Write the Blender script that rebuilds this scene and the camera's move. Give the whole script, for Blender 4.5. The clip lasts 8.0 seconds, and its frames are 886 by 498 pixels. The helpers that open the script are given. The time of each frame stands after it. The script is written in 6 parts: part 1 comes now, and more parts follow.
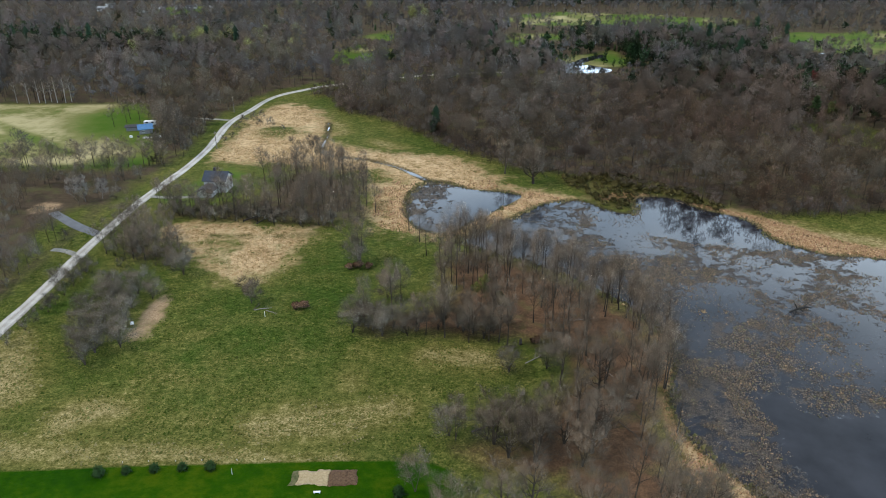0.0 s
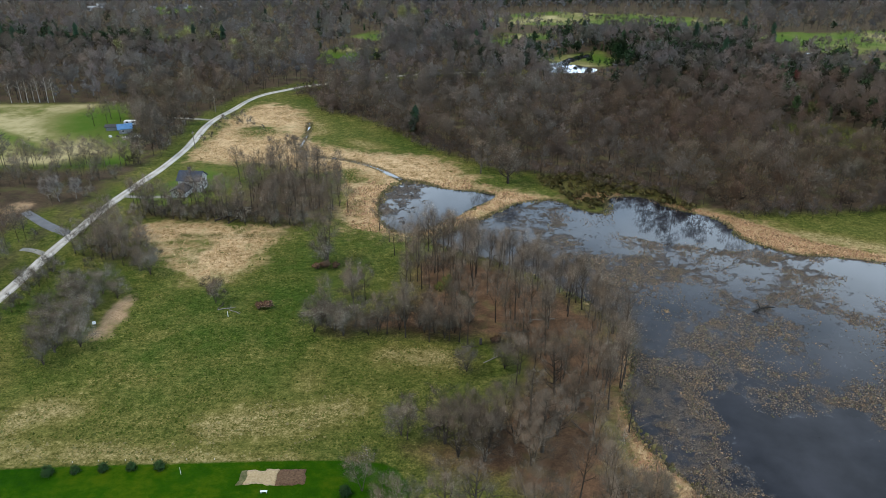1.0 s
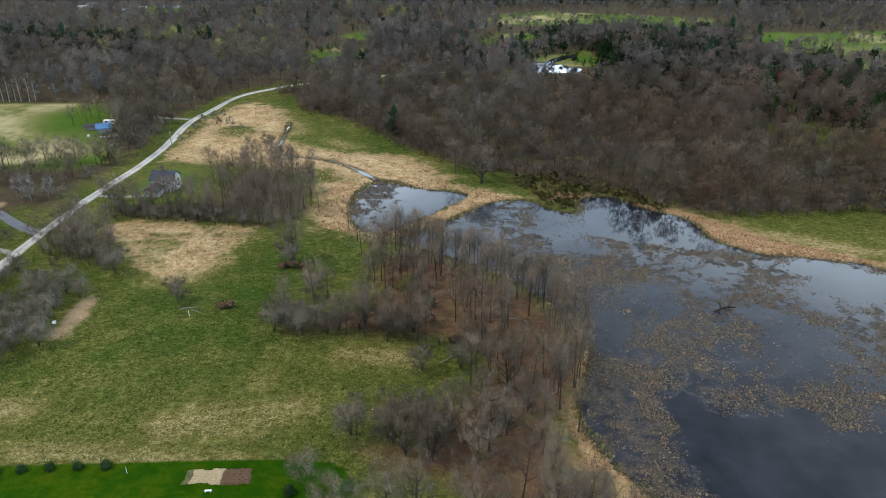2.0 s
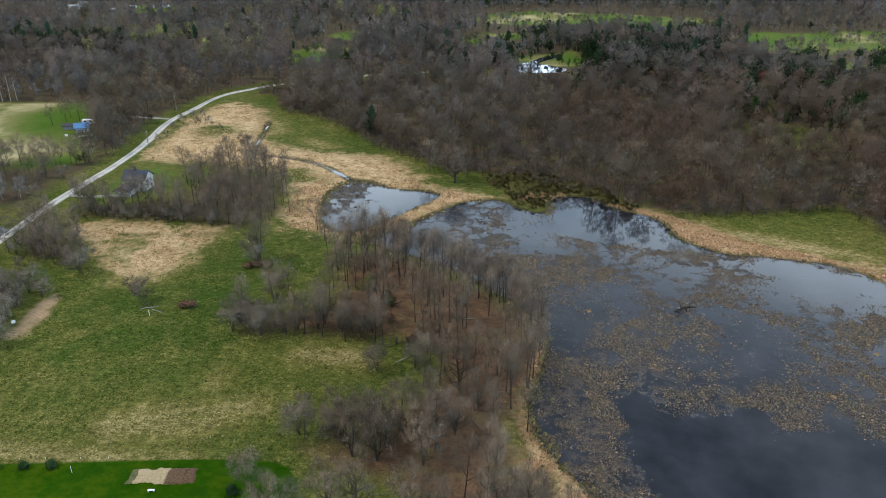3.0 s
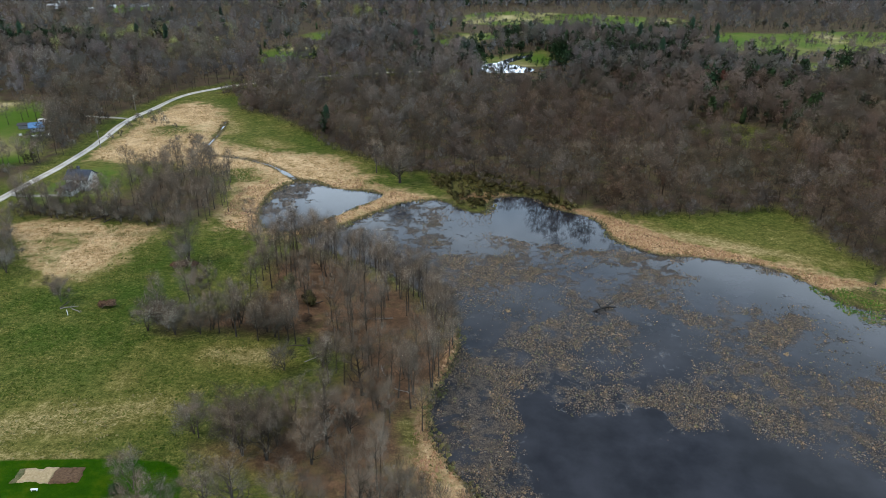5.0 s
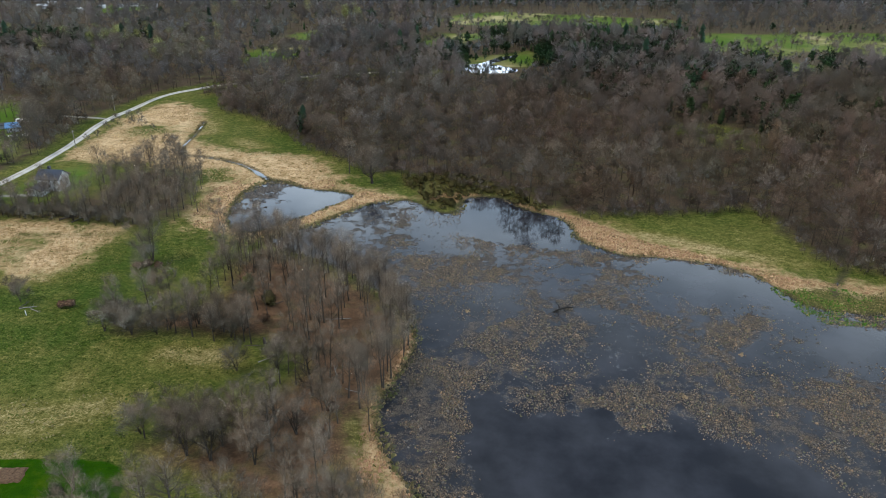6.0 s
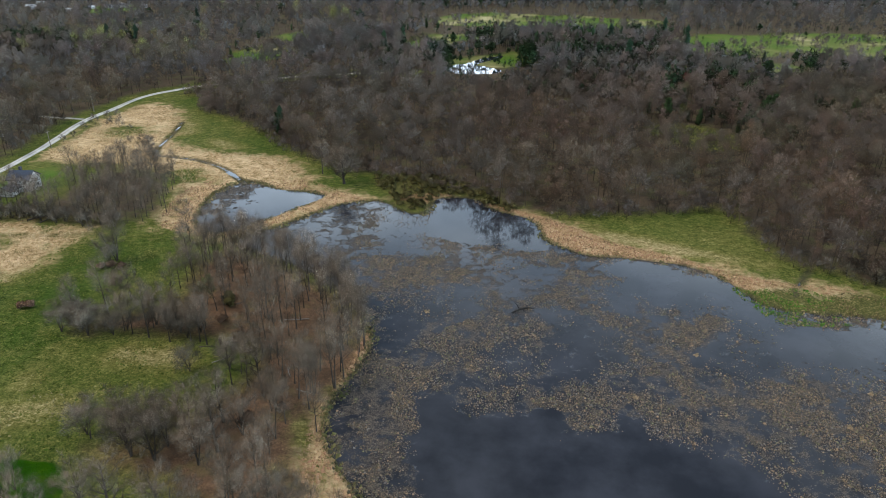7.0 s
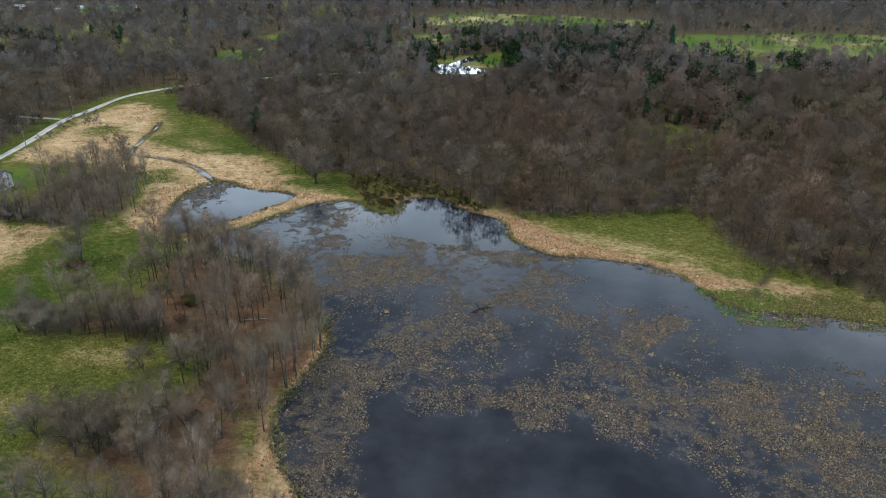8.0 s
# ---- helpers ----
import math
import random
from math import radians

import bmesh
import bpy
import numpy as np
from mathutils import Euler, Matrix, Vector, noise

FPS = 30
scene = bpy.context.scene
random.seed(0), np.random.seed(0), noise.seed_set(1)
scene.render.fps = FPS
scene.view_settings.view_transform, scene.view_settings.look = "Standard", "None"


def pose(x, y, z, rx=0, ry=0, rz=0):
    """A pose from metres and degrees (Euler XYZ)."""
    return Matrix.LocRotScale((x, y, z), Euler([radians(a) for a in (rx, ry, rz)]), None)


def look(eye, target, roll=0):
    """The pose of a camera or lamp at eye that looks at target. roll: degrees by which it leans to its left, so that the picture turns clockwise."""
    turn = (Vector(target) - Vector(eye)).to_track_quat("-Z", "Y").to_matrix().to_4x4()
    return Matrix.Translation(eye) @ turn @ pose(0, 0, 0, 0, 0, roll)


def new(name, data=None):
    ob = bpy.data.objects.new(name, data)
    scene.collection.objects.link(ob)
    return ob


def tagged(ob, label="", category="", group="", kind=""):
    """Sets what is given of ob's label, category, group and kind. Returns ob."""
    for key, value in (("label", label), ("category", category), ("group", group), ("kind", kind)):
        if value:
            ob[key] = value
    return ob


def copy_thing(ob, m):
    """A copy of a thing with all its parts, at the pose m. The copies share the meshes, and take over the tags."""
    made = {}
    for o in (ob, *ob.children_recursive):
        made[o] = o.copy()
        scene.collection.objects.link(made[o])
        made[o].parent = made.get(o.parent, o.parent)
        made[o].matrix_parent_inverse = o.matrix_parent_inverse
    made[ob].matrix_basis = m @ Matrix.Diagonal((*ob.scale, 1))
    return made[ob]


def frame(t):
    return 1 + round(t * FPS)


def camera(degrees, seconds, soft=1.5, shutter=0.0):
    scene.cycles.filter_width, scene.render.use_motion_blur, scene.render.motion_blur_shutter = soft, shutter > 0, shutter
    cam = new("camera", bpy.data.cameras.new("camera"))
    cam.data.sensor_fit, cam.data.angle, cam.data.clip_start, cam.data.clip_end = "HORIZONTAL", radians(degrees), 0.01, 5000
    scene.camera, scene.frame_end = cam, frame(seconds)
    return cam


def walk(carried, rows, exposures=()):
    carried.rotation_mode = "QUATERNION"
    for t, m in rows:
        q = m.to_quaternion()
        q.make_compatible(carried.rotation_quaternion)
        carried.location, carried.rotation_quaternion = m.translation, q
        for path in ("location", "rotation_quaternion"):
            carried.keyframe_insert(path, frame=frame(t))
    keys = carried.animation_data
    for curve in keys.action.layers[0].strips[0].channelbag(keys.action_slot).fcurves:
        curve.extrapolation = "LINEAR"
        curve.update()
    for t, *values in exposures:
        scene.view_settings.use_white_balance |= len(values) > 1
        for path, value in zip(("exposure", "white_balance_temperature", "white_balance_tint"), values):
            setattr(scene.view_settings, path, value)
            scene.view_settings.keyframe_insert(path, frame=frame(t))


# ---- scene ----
cam = camera(65.2, 8.0, soft=0.9)
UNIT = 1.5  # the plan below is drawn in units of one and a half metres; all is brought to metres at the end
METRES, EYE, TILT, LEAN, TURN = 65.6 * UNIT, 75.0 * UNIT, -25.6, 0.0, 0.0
ROWS = [
    (0.0, 0.0, 0.0, 0.0, 0.0, 0.0, -0.0),
    (0.5, 0.057, -0.0013, 0.0001, -0.03, -0.02, -0.0),
    (1.0, 0.1157, -0.0026, 0.0004, -0.05, -0.03, -0.0),
    (1.5, 0.1757, -0.0039, 0.0005, -0.08, -0.04, -0.02),
    (3.0, 0.3608, -0.0077, 0.0017, -0.16, -0.09, -0.08),
    (3.5, 0.4239, -0.0092, 0.0022, -0.21, -0.1, -0.09),
    (4.0, 0.4873, -0.0104, 0.0026, -0.25, -0.11, -0.12),
    (4.5, 0.551, -0.0117, 0.0026, -0.27, -0.11, -0.12),
    (6.0, 0.7434, -0.0147, 0.0026, -0.38, -0.07, -0.17),
    (6.5, 0.8077, -0.0158, 0.003, -0.42, -0.05, -0.16),
    (7.0, 0.8718, -0.0168, 0.0027, -0.46, -0.02, -0.16),
    (7.5, 0.9357, -0.0182, 0.0022, -0.49, -0.01, -0.15),
    (8.0, 0.9998, -0.0196, 0.0019, -0.53, -0.01, -0.13),
]
walk(cam, [(t, pose(0, 0, EYE, TILT, LEAN, TURN) @ pose(METRES * x, METRES * y, METRES * z, 90 + pitch, roll, yaw)) for t, x, y, z, yaw, pitch, roll in ROWS])

# ---- world, sun ----
SUN_EL, SUN_AZ = 58.0, 262.0
world = bpy.data.worlds.new("world")
scene.world = world
world.use_nodes = True
wn, wl = world.node_tree.nodes, world.node_tree.links
wn.clear()
w_out = wn.new("ShaderNodeOutputWorld")
w_bg = wn.new("ShaderNodeBackground")
w_sky = wn.new("ShaderNodeTexSky")
w_sky.sky_type = "NISHITA"
w_sky.sun_disc = False
w_sky.sun_elevation = radians(SUN_EL)
w_sky.sun_rotation = radians(SUN_AZ)
w_co = wn.new("ShaderNodeTexCoord")
w_map = wn.new("ShaderNodeMapping")
w_map.inputs["Scale"].default_value = (1.0, 1.0, 2.4)
w_noise = wn.new("ShaderNodeTexNoise")
w_noise.inputs["Scale"].default_value = 3.4
w_noise.inputs["Detail"].default_value = 6
w_noise.inputs["Roughness"].default_value = 0.55
w_ramp = wn.new("ShaderNodeValToRGB")
w_ramp.color_ramp.elements[0].position, w_ramp.color_ramp.elements[0].color = 0.36, (2.7, 3.9, 5.4, 1)
w_ramp.color_ramp.elements[1].position, w_ramp.color_ramp.elements[1].color = 0.64, (7.5, 9.1, 10.7, 1)
w_mix = wn.new("ShaderNodeMix")
w_mix.data_type = "RGBA"
w_mix.inputs["Factor"].default_value = 0.86
wl.new(w_co.outputs["Generated"], w_map.inputs["Vector"])
wl.new(w_map.outputs["Vector"], w_noise.inputs["Vector"])
wl.new(w_noise.outputs["Fac"], w_ramp.inputs["Fac"])
wl.new(w_sky.outputs["Color"], w_mix.inputs["A"])
# the deck is set brighter low over the land than overhead, for pond reflections
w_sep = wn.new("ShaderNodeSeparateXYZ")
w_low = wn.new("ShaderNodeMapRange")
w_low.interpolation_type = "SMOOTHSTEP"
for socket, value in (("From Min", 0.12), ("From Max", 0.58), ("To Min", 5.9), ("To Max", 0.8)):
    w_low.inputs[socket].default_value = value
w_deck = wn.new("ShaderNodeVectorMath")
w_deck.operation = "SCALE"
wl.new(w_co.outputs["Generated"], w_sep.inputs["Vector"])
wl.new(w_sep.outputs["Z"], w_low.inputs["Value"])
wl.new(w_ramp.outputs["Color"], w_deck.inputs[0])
# and brighter to north and east, set for pond reflections and darker south sides
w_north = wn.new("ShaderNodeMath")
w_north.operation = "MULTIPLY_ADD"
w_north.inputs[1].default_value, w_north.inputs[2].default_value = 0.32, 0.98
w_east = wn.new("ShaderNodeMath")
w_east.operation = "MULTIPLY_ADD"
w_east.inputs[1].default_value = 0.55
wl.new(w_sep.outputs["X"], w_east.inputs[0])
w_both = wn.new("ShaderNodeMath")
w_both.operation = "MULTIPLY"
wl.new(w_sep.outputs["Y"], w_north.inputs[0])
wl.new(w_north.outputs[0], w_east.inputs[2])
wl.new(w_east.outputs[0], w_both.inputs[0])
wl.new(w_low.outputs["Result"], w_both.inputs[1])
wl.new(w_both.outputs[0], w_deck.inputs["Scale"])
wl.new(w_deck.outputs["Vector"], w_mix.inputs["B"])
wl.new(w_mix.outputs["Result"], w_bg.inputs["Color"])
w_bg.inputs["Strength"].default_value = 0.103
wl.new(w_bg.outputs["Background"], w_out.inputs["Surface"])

sun_data = bpy.data.lights.new("sun", "SUN")
sun_data.energy, sun_data.angle, sun_data.color = 2.05, radians(10), (1.0, 0.94, 0.875)
sun = new("sun", sun_data)
az, el = radians(SUN_AZ), radians(SUN_EL)
sun.matrix_world = look((math.sin(az) * math.cos(el) * 300, math.cos(az) * math.cos(el) * 300, math.sin(el) * 300), (0, 0, 0))
scene.view_settings.exposure = 0.0


# ---- small tools ----
LATTICE = np.random.RandomState(7).rand(256, 256)


def vnoise(x, y, size, seed=0):
    """Smooth value noise, 0 to 1, with features about size metres across."""
    u = np.asarray(x, float) / size + seed * 17.31
    v = np.asarray(y, float) / size + seed * 9.77
    iu, iv = np.floor(u).astype(int), np.floor(v).astype(int)
    fu, fv = u - iu, v - iv
    fu, fv = fu * fu * (3 - 2 * fu), fv * fv * (3 - 2 * fv)
    g = lambda a, b: LATTICE[(iu + a) % 256, (iv + b) % 256]
    return (g(0, 0) * (1 - fu) + g(1, 0) * fu) * (1 - fv) + (g(0, 1) * (1 - fu) + g(1, 1) * fu) * fv


def fbm(x, y, size, seed=0, octaves=4):
    total, weight, amp = 0.0, 0.0, 1.0
    for k in range(octaves):
        total = total + amp * vnoise(x, y, size / 2 ** k, seed + k * 3)
        weight += amp
        amp *= 0.55
    return total / weight


def rounded(points, closed=True, times=2):
    """Cuts the corners of an outline until it runs smoothly."""
    p = np.array(points, float)
    for _ in range(times):
        q = np.roll(p, -1, axis=0) if closed else p[1:]
        a = p if closed else p[:-1]
        r = np.empty((2 * len(a), 2))
        r[0::2], r[1::2] = 0.75 * a + 0.25 * q, 0.25 * a + 0.75 * q
        p = r if closed else np.vstack([p[:1], r, p[-1:]])
    return p


def line_distance(line, x, y, closed=False):
    x, y = np.asarray(x, float), np.asarray(y, float)
    best = np.full(x.shape, 1e9)
    n = len(line)
    for i in range(n if closed else n - 1):
        a, b = line[i], line[(i + 1) % n]
        d = b - a
        t = np.clip(((x - a[0]) * d[0] + (y - a[1]) * d[1]) / max(d @ d, 1e-9), 0, 1)
        best = np.minimum(best, (x - a[0] - t * d[0]) ** 2 + (y - a[1] - t * d[1]) ** 2)
    return np.sqrt(best)


def outline_distance(line, x, y):
    """Distance from a closed outline: minus inside it, plus outside."""
    x, y = np.asarray(x, float), np.asarray(y, float)
    inside = np.zeros(x.shape, bool)
    n = len(line)
    for i in range(n):
        (ax, ay), (bx, by) = line[i], line[(i + 1) % n]
        if ay != by:
            inside ^= ((ay > y) != (by > y)) & (x < (bx - ax) * (y - ay) / (by - ay) + ax)
    d = line_distance(line, x, y, True)
    return np.where(inside, -d, d)


# ---- the plan, in metres: x to the right, y ahead ----
ROAD = rounded([(-60, -60), (-76, 40), (-88, 104), (-89, 118), (-88.5, 128), (-88.5, 140), (-89.3, 156), (-89, 171), (-88.5, 184), (-87.5, 194), (-86.5, 205), (-84.5, 218), (-83.5, 236),
                (-84.5, 251), (-86, 266), (-85.5, 279), (-82.5, 293), (-80.5, 310), (-75, 323), (-66, 333), (-58, 340), (-36, 355), (-4, 368), (23, 373), (44, 375)], False)
DRIVES = [rounded(p, False) for p in (
    [(-87, 192), (-81, 191), (-74, 192), (-71, 192)],
    [(-90, 165), (-98, 170), (-104, 175), (-110, 180)],
    [(-86, 277), (-96, 280), (-106, 281), (-115, 287)],
    [(-89, 152), (-94, 155), (-98, 155.5)])]
POND = rounded([(75, 20), (58, 50), (46, 74), (42, 79), (39, 86), (38, 94), (41, 102), (44, 111), (44, 117), (40, 128), (33, 138), (24, 147), (12, 155), (2, 161),
                (10, 167), (16, 173), (22, 180), (29, 187.5), (37, 190), (42, 189), (47, 182), (51, 179.5), (54, 181), (55, 189), (58, 192), (63, 193), (69, 192), (71, 186), (76, 181), (82, 177.5), (85, 173),
                (85, 163), (90, 157), (95, 153), (104, 152), (111, 150), (116, 148.5), (121, 145.5), (124, 141), (126, 135), (128, 129), (134, 126), (145, 125), (157, 122), (180, 112), (225, 90), (240, 50), (190, 5), (120, -10)])
SMALL_POND = rounded([(-2, 207), (-6, 205), (-9, 200), (-11, 193), (-11, 184), (-10, 176), (-8, 170), (-3, 165.5), (1, 166), (4, 169), (9, 174), (15, 181), (21, 188), (24, 193), (20, 197), (14, 197.5), (8, 199), (4, 203)], True, 1)
CREEK = rounded([(-46, 274), (-44, 260), (-44, 249), (-43, 236), (-40, 231), (-33, 229.5), (-26, 227), (-18, 222), (-12, 216), (-7, 209), (-3, 204)], False)
CREEK_EAST = rounded([(137, 133), (138, 136), (141, 139), (143, 142), (147, 146), (150, 154)], False)
FAR_STREAM = rounded([(178, 452), (190, 444), (200, 438), (215, 436), (228, 434), (246, 427)], False)
FAR_POND = rounded([(60, 392), (70, 401), (82, 396), (89, 388), (94, 379), (84, 374), (72, 372), (61, 380)])
FAR_ARM = rounded([(72, 393), (78, 404), (84, 414), (95, 424)], False)
REED_MEADOW = rounded([(-79, 225), (-79, 249), (-80, 277), (-73, 306), (-62, 304), (-49, 286), (-46, 257), (-37, 240), (-17, 234), (-2, 231), (9, 222), (19, 204), (29, 196),
                       (40, 189), (17, 176), (3, 162), (-6, 164), (-16, 168), (-21, 173), (-20, 196), (-26, 212), (-38, 217), (-54, 223), (-67, 223)])
REED_FIELD = rounded([(-76, 170), (-65, 172), (-54, 171), (-42, 168), (-32, 168), (-38, 160), (-38, 150), (-40, 145), (-45, 141), (-51, 141), (-55, 149), (-61, 153), (-71, 162)])
SHRUB_BANK = rounded([(36, 207), (43, 212), (52, 209), (60, 207), (67, 203), (76, 193), (80, 182), (77, 180), (71, 187), (66, 194), (58, 193), (55, 190), (53, 183), (51, 181), (46, 184), (43, 193)])
REED_BANK = rounded([(40, 190), (57, 197), (71, 188), (86, 178), (96, 168), (102, 160), (112, 155), (122, 148), (130, 141), (141, 138), (153, 134), (165, 123), (150, 118), (128, 124),
                     (115, 144), (95, 148), (80, 160), (80, 172), (66, 184)])
NEAR_BANK = rounded([(50, 60), (38, 72), (36, 82), (36.5, 92), (40, 104), (42, 112), (43, 120), (47, 114), (47, 108), (42, 95), (42, 87), (52, 72)])
SAND_PATCHES = [rounded([(-116, 177), (-116, 184), (-111, 187), (-111, 182)]), rounded([(-61.5, 116), (-63, 124), (-62.5, 130), (-60.5, 131), (-59, 127), (-59, 121), (-60, 116)])]
STRAW_PATCHES = [rounded(p) for p in ([(92, 172), (101, 170), (113, 163), (126, 155), (140, 148), (136, 144), (120, 151), (106, 158), (96, 164)],
                                      [(-90, 104), (-85, 114), (-84, 122), (-77, 110), (-70, 99), (-70, 95), (-75, 93), (-88, 92)], [(-67, 92), (-65, 96), (-57, 96), (-51, 95), (-52, 91), (-58, 88), (-60, 84), (-66, 85)],
                                      [(-34, 92), (-22, 95.5), (-9, 97), (-3, 94), (-8, 89), (-17, 85), (-28, 84.5), (-34, 88)], [(-80, 89), (-63, 86.5), (-43, 84.5), (-14, 83), (-12, 80), (-50, 80), (-80, 78)], [(-20, 103), (-17, 106), (-14, 99), (-17, 97)],
                                      [(-7, 110), (4, 112), (15, 109), (12, 104), (0, 105)], [(-46, 278), (-38, 272), (-34, 256), (-44, 254)], [(-30, 252), (-18, 248), (-8, 238), (-24, 240)], [(-47, 158), (-36, 150), (-38, 138), (-50, 134), (-54, 146)])]
LUSH_PATCHES = [rounded(p) for p in ([(-49, 128), (-47, 133), (-42, 134), (-41, 128), (-42, 122), (-47, 123)], [(-32, 150), (-30, 158), (-20, 158), (-12, 149), (-20, 134), (-18, 112), (-26, 106), (-30, 130)],
                                     [(-78, 140), (-70, 150), (-62, 141), (-74, 130), (-84, 118), (-86, 130)], [(-46, 116), (-36, 120), (-32, 108), (-48, 104)], [(-34, 212), (-22, 210), (-28, 202)], [(20, 206), (34, 205), (30, 199), (20, 201)])]
DITCH = rounded([(-60, 164), (-54, 164), (-47, 163), (-40, 163.5), (-33, 165)], False)
EAST_MEADOW = rounded([(88, 178), (100, 176), (122, 177), (142, 182), (134, 168), (136, 157), (141, 149), (146, 144), (135, 141), (122, 150), (100, 163)])
LAWN = rounded([(-140, 77), (-66, 79), (-35, 80.5), (-21, 81), (-3, 81.3), (2, 79), (4, 70), (6, 40), (-20, 10), (-140, 10)], True, 1)
WOODS = rounded([(-3, 143), (0, 133), (-2, 128), (-19, 123), (-16, 115), (-3, 115), (8, 113), (18, 113), (22, 106), (20, 99), (16, 95), (19, 89), (10, 87), (2, 87), (0, 84),
                 (3, 80), (10, 77), (17, 74), (34, 74), (37, 83), (38, 91), (42, 99), (45, 108), (45, 116), (41, 127), (34, 137), (25, 146), (12, 155), (2, 156)], True, 1)
GROVE = rounded([(-80, 177), (-59, 174), (-43, 170), (-27, 168), (-17, 177), (-23, 201), (-34, 217), (-50, 220), (-56, 205), (-57, 188), (-68, 183), (-80, 184)], True, 1)
SHORE_LITTER = rounded([(14, 95), (37, 98), (36, 84), (42, 73), (34, 67), (16, 72), (8, 84)])
ROADSIDE = rounded([(-83, 149), (-70, 145), (-57, 139), (-64, 155), (-72, 165), (-83, 172), (-86, 164)])
GROVE_EDGE = rounded([(-80, 177), (-59, 174), (-43, 170), (-27, 168), (-28, 173), (-50, 178), (-78, 182)], True, 1)
CLEARING = rounded([(-81, 90), (-86, 140), (-81, 240), (-80, 300), (-70, 325), (-50, 316), (-44, 290), (-24, 277), (-9, 257), (1, 239), (18, 223), (26, 213), (36, 212), (45, 208),
                    (57, 202), (68, 192), (77, 183), (87, 178), (99, 177), (122, 178), (141, 183), (137, 163), (143, 147), (150, 144), (158, 134), (164, 128), (192, 119),
                    (217, 108), (250, 60), (250, -200), (-81, -200)], True, 1)
FIELDS = [rounded(p) for p in (
    [(-230, 306), (-180, 303), (-146, 304), (-131, 303), (-124, 288), (-110, 252), (-99, 230), (-99, 217), (-137, 218), (-160, 222), (-230, 230)],
    [(201, 470), (230, 500), (262, 516), (324, 524), (400, 512), (470, 490), (440, 430), (350, 425), (300, 428), (268, 441), (240, 434), (212, 438)],
    [(228, 384), (258, 391), (252, 402), (226, 396)],
    [(55, 605), (107, 635), (175, 612), (241, 587), (219, 540), (169, 546), (120, 555), (59, 555)],
    [(32, 475), (46, 499), (83, 512), (102, 507), (82, 482), (42, 453)],
    [(-61, 442), (-46, 463), (-35, 423), (-50, 405), (-61, 414)],
    [(-57, 507), (-34, 517), (-25, 487), (-46, 468)],
    [(-254, 635), (-244, 678), (-217, 678), (-202, 644), (-228, 605)],
    [(60, 397), (66, 415), (90, 432), (112, 440), (108, 400), (96, 386)],
    [(-78, 203), (-73, 219), (-64, 214), (-58, 194), (-70, 184), (-82, 186)])]
SCRUB = rounded([(138, 268), (150, 276), (166, 268), (172, 246), (158, 238), (146, 250)])
WEST_ROUGH = rounded([(-110, 178), (-99, 188), (-96, 165), (-97, 138), (-105, 148), (-108, 166)])


def ragged_edge(x, y):
    """How far the far fields' edges wander in and out."""
    return 34 * (fbm(x, y, 26, 33) - 0.48) * np.clip((y - 330) / 60, 0, 1)



GREEN_HOLES = [rounded(p) for p in ([(-34, 214), (-24, 217), (-11, 205), (-18, 203), (-28, 204)], [(-73, 264), (-58, 270), (-55, 257), (-67, 250)], [(-20, 176), (-17, 186), (-22, 194), (-26, 180)],
                                    [(14, 207), (24, 209), (36, 207), (36, 198), (25, 197), (17, 201)], [(-60, 163), (-50, 160), (-54, 155), (-62, 158)])]
HAY = rounded([(-260, 325), (-120, 318), (-90, 214), (-260, 205)])
FIELD_GREEN = rounded([(-157, 286), (-144, 300), (-130, 302), (-103, 261), (-94, 241), (-112, 238), (-132, 251)])
SWALE = rounded([(-181, 274), (-157, 254), (-142, 242), (-131, 234)], False)
MARSH = rounded([(124, 138), (127, 134), (132, 136), (139, 136), (144, 132), (151, 134), (157, 132), (164, 124), (174, 115), (159, 119), (150, 119), (144, 120), (138, 121), (133, 121), (128, 122), (126, 127)])


def swell(x, y):
    """The gentle rise and fall of the land."""
    return 0.12 * np.sin(x * 0.071 + 1.0) * np.cos(y * 0.053) + 0.08 * np.sin(x * 0.19 + y * 0.13) + 0.2


def ground_height(x, y):
    x, y = np.asarray(x, float), np.asarray(y, float)
    wet = np.minimum(np.minimum(outline_distance(POND, x, y), outline_distance(SMALL_POND, x, y)), outline_distance(FAR_POND, x, y))
    wet = np.minimum(wet, np.minimum(line_distance(CREEK_EAST, x, y) - 0.15, np.minimum(line_distance(FAR_STREAM, x, y) - 1.2, line_distance(FAR_ARM, x, y) - 3.2)))
    wet = wet + 1.6 * (fbm(x, y, 5.0, 3) - 0.5)
    wet = np.minimum(wet, line_distance(CREEK, x, y) - 0.2 - 0.75 * fbm(x, y, 3.0, 13) - 0.8 * np.clip((224 - y) / 18, 0, 1))
    return swell(x, y) * np.clip(wet / 8, 0, 1) + np.clip(wet * 0.25, -1.3, 0.12)


WATER_Z = -0.06


# ---- materials ----
def material(name):
    m = bpy.data.materials.new(name)
    m.use_nodes = True
    return m, m.node_tree.nodes, m.node_tree.links, m.node_tree.nodes["Principled BSDF"]


def ramp_node(n, l, source, stops):
    r = n.new("ShaderNodeValToRGB")
    e = r.color_ramp.elements
    while len(e) < len(stops):
        e.new(0.5)
    for item, (p, c) in zip(e, stops):
        item.position, item.color = p, (*c, 1)
    l.new(source, r.inputs["Fac"])
    return r.outputs["Color"]


